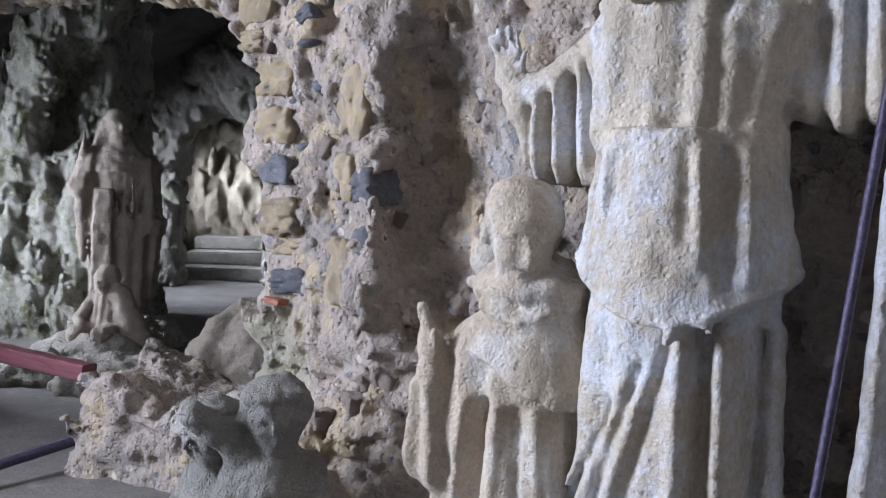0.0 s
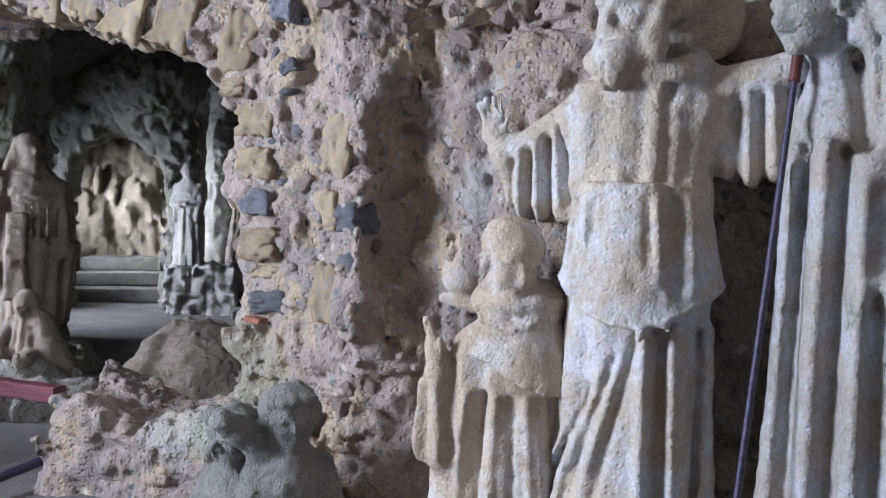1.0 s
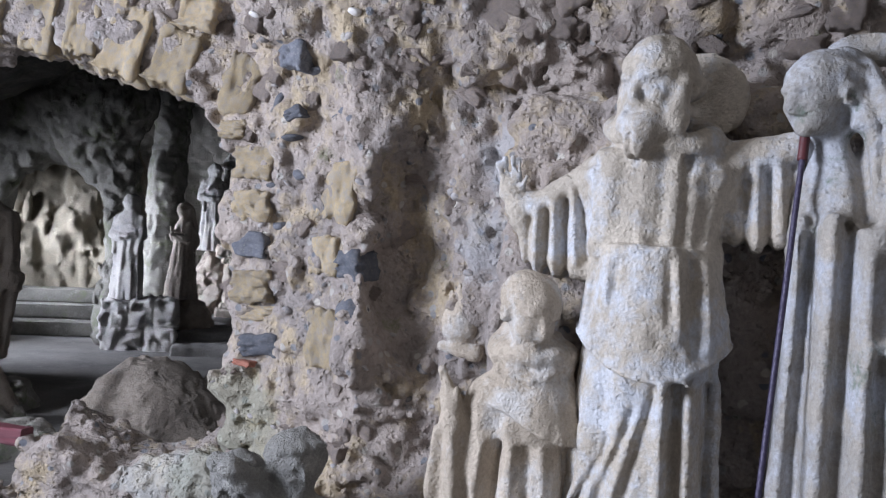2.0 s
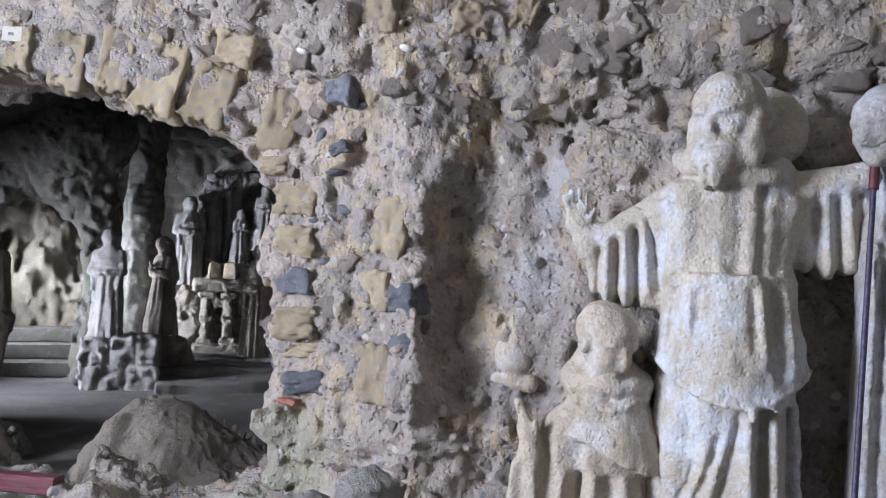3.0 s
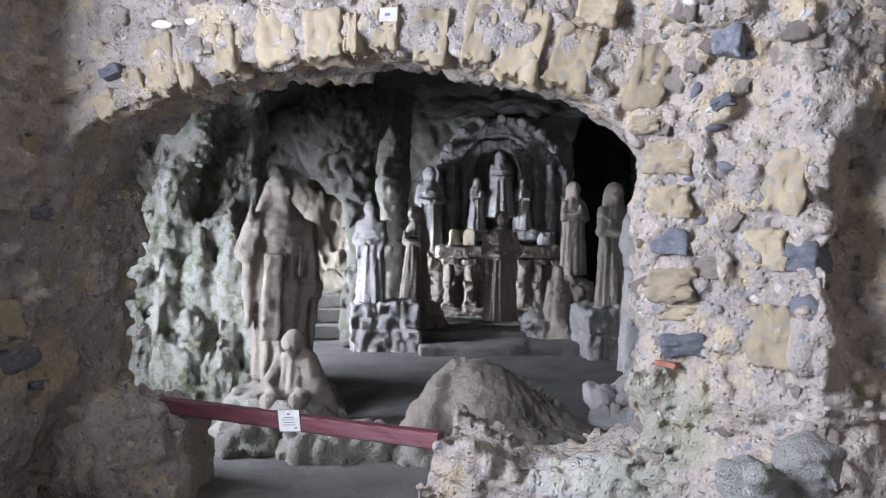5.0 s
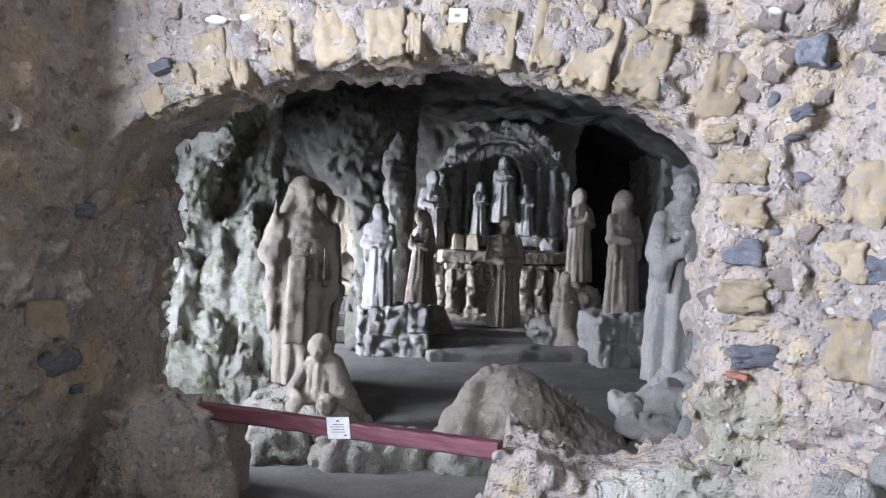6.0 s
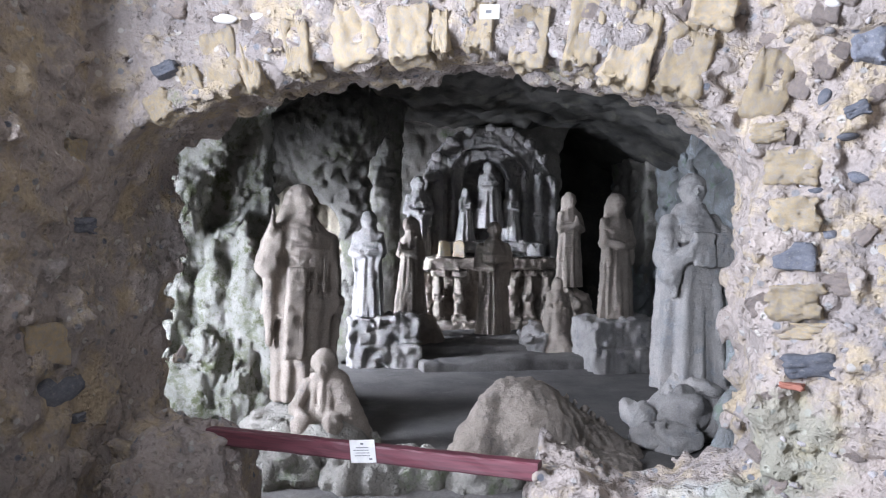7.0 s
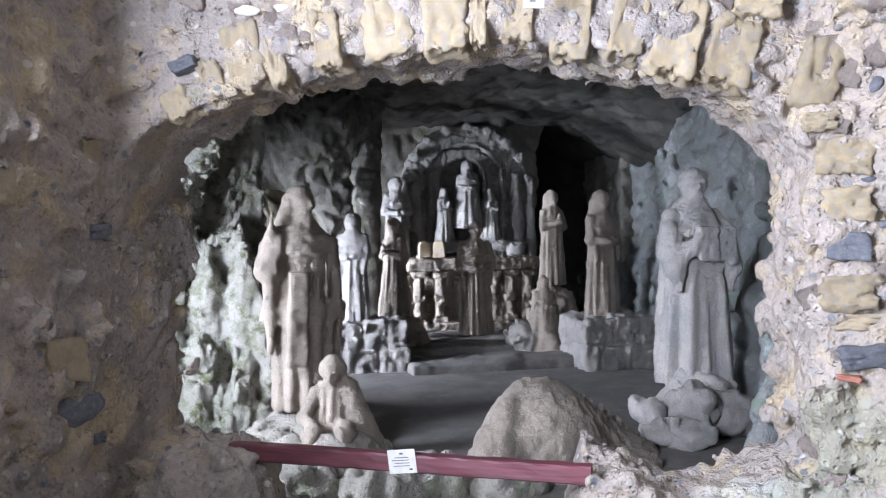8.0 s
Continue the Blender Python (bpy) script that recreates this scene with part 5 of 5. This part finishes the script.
LUMPS = {"sandstone_block": [lump_mesh("sandstone_block", "block", i, SANDSTONE) for i in range(4)],
         "voussoir": [lump_mesh("voussoir", "hollow" if i % 2 else "block", 10 + i, SANDSTONE) for i in range(4)],
         "dark_stone": [lump_mesh("dark_stone", "pebble" if i % 2 else "block", 20 + i, BLUESTONE) for i in range(4)],
         "pebble": [lump_mesh("pebble", "pebble", 30 + i, PEBBLE) for i in range(4)],
         "rubble_stone": [lump_mesh("rubble_stone", "block", 40 + i, RUBBLE) for i in range(5)],
         "tan_stone": [lump_mesh("tan_stone", "block", 50 + i, SANDSTONE) for i in range(3)],
         "pale_stone": [lump_mesh("pale_stone", "pebble", 70, SHELL)],
         "brick": [lump_mesh("brick", "block", 60, TILE_RED)]}

STEPS = [(a, b, math.hypot(b[0] - a[0], b[1] - a[1])) for a, b in zip(PLAN, PLAN[1:])]


def along(x):
    """Plan point and outward normal of the near wall's face at a given x."""
    for a, b, n in STEPS:
        if b[0] <= x <= a[0]:
            t = (x - a[0]) / (b[0] - a[0])
            dx, dy = (b[0] - a[0]) / n, (b[1] - a[1]) / n
            return a[0] + t * (b[0] - a[0]), a[1] + t * (b[1] - a[1]), dy, -dx
    return None


def set_stones(kind, rows, proud=0.02, deep=0.16, seed=0):
    """Stones in the wall's face; rows of x, height, width, height of the stone, lean in degrees."""
    rng = random.Random(seed)
    spots = [along(r[0]) for r in rows]
    arrays = [np.array([s[i] for s in spots]) for i in range(4)]
    # the outward side is the near one
    nx, ny = -arrays[2], -arrays[3]
    flip = np.where(ny > 0, -1.0, 1.0)
    nx, ny = nx * flip, ny * flip
    wide, tall, zs = [np.array([r[k] for r in rows]) for k in (2, 3, 1)]
    tries = []
    for p, q in ((0, 0), (-0.35, 0), (0.35, 0), (0, -0.35), (0, 0.35), (0.3, 0.3), (-0.3, -0.3)):
        tries.append(on_wall(arrays[0] - ny * p * wide, arrays[1] + nx * p * wide, nx, ny, zs + q * tall))
    out = np.percentile(np.array(tries), 70, axis=0)
    for i, (x, z, w, h, lean) in enumerate(rows):
        if not np.isfinite(out[i]):
            continue
        d = min(deep, max(w, h))
        off = out[i] + proud * rng.uniform(0.6, 1.4) - d / 2
        turn = math.degrees(math.atan2(nx[i], -ny[i]))
        ob = new(kind, rng.choice(LUMPS[kind]))
        parent = wall_near if x > -1.095 else wall_arch
        ob.parent = parent
        ob.matrix_world = pose(arrays[0][i] + nx[i] * off, arrays[1][i] + ny[i] * off, z, 0, lean, turn + rng.uniform(-6, 6)) @ Matrix.Diagonal((w, d, h, 1))


set_stones("voussoir", [(-2.816, 2.154, 0.18, 0.29, -12), (-2.683, 2.138, 0.09, 0.22, -10), (-2.481, 2.205, 0.14, 0.26, -8), (-2.237, 2.265, 0.23, 0.28, -5), (-2.032, 2.24, 0.20, 0.25, -2), (-1.755, 2.27, 0.14, 0.22, 2), (-1.549, 2.225, 0.18, 0.28, 6), (-1.355, 2.21, 0.16, 0.31, 9), (-1.180, 2.165, 0.21, 0.35, 13), (-0.986, 2.10, 0.22, 0.29, 15), (-0.887, 2.285, 0.20, 0.16, 8), (-0.700, 1.995, 0.18, 0.28, 14)], 0.036, 0.2, 1)
set_stones("voussoir", [(-3.074, 1.96, 0.13, 0.14, -30), (-3.20, 1.80, 0.12, 0.13, -45), (-2.95, 2.06, 0.11, 0.2, -22), (-1.90, 2.25, 0.08, 0.2, 0)], 0.025, 0.16, 2)
set_stones("sandstone_block", [(-0.640, 1.668, 0.23, 0.16, 2), (-0.635, 1.487, 0.19, 0.15, 0), (-0.625, 1.158, 0.22, 0.15, -2), (-0.600, 1.044, 0.20, 0.08, 0), (-0.705, 1.80, 0.14, 0.08, 0)], 0.028, 0.2, 3)
set_stones("sandstone_block", [(-0.345, 1.555, 0.20, 0.27, 12), (-0.375, 1.303, 0.19, 0.18, 0), (-0.355, 0.981, 0.21, 0.26, -4), (-0.10, 2.30, 0.16, 0.14, 8), (0.12, 2.33, 0.10, 0.16, 20), (-0.30, 2.33, 0.16, 0.2, 0)], 0.036, 0.2, 4)
set_stones("dark_stone", [(-0.635, 1.332, 0.17, 0.12, 4), (-0.590, 0.918, 0.20, 0.11, -6), (-0.470, 1.62, 0.09, 0.055, 14), (-0.30, 1.28, 0.14, 0.13, 0), (-0.29, 1.10, 0.15, 0.14, 12), (-0.475, 1.86, 0.09, 0.06, -20), (-0.56, 1.92, 0.06, 0.12, 30), (-0.40, 2.02, 0.1, 0.05, 0), (-0.52, 1.77, 0.14, 0.045, -6), (-0.33, 1.85, 0.09, 0.05, -16), (-0.58, 1.575, 0.10, 0.06, -12), (-0.55, 1.41, 0.09, 0.05, 10)], 0.020, 0.14, 5)
set_stones("dark_stone", [(-0.445, 2.075, 0.12, 0.13, 6)], 0.05, 0.2, 6)
set_stones("dark_stone", [(-3.375, 0.745, 0.27, 0.17, 0), (-3.58, 1.215, 0.14, 0.13, 0), (-3.45, 1.08, 0.085, 0.08, 30), (-3.335, 1.44, 0.14, 0.08, 0), (-3.62, 2.156, 0.2, 0.09, 0), (-3.53, 0.93, 0.10, 0.07, 0), (-3.345, 0.61, 0.08, 0.05, 0), (-3.60, 0.85, 0.12, 0.1, 0), (-3.05, 2.12, 0.12, 0.06, -20)], 0.030, 0.12, 7)
set_stones("tan_stone", [(-3.60, 1.77, 0.16, 0.2, 0), (-3.55, 1.58, 0.2, 0.15, 0), (-3.42, 0.95, 0.24, 0.19, 0), (-3.36, 1.75, 0.13, 0.12, 0)], 0.022, 0.12, 8)
set_stones("brick", [(-0.635, 0.838, 0.095, 0.03, 2)], 0.025, 0.08, 9)
set_stones("pale_stone", [(-2.80, 2.335, 0.12, 0.045, 3), (-2.67, 2.345, 0.09, 0.035, -8), (-1.02, 0.40, 0.05, 0.03, 0), (-1.12, 0.37, 0.035, 0.025, 20), (-0.25, 2.2, 0.05, 0.03, 0), (-0.52, 2.2, 0.05, 0.025, 10)], 0.02, 0.05, 15)
rng = random.Random(21)
rows = [(rng.uniform(-0.74, 0.15), rng.choice((rng.uniform(0.4, 2.5), rng.uniform(1.9, 2.6))), rng.uniform(0.05, 0.13), rng.uniform(0.04, 0.11), rng.uniform(-40, 40)) for _ in range(85)]
set_stones("rubble_stone", rows, 0.008, 0.12, 10)
rows = [(rng.uniform(0.15, 1.2), rng.uniform(2.0, 2.6), rng.uniform(0.06, 0.16), rng.uniform(0.05, 0.13), rng.uniform(-40, 40)) for _ in range(45)]
set_stones("rubble_stone", rows, 0.010, 0.14, 11)
rows = [(rng.uniform(-3.3, -0.75), rng.uniform(2.2, 2.7), rng.uniform(0.05, 0.13), rng.uniform(0.04, 0.12), rng.uniform(-40, 40)) for _ in range(70)]
set_stones("rubble_stone", rows, 0.006, 0.12, 12)
rows = [(rng.uniform(-0.76, 0.3), rng.uniform(0.4, 2.6), rng.uniform(0.022, 0.06), rng.uniform(0.018, 0.045), rng.uniform(-40, 40)) for _ in range(130)]
set_stones("pebble", rows, 0.006, 0.05, 13)
rows = [(rng.uniform(-3.3, -0.76), 2.12 + rng.uniform(0.0, 0.5), rng.uniform(0.02, 0.06), rng.uniform(0.018, 0.045), rng.uniform(-40, 40)) for _ in range(130)]
set_stones("pebble", rows, 0.006, 0.05, 14)
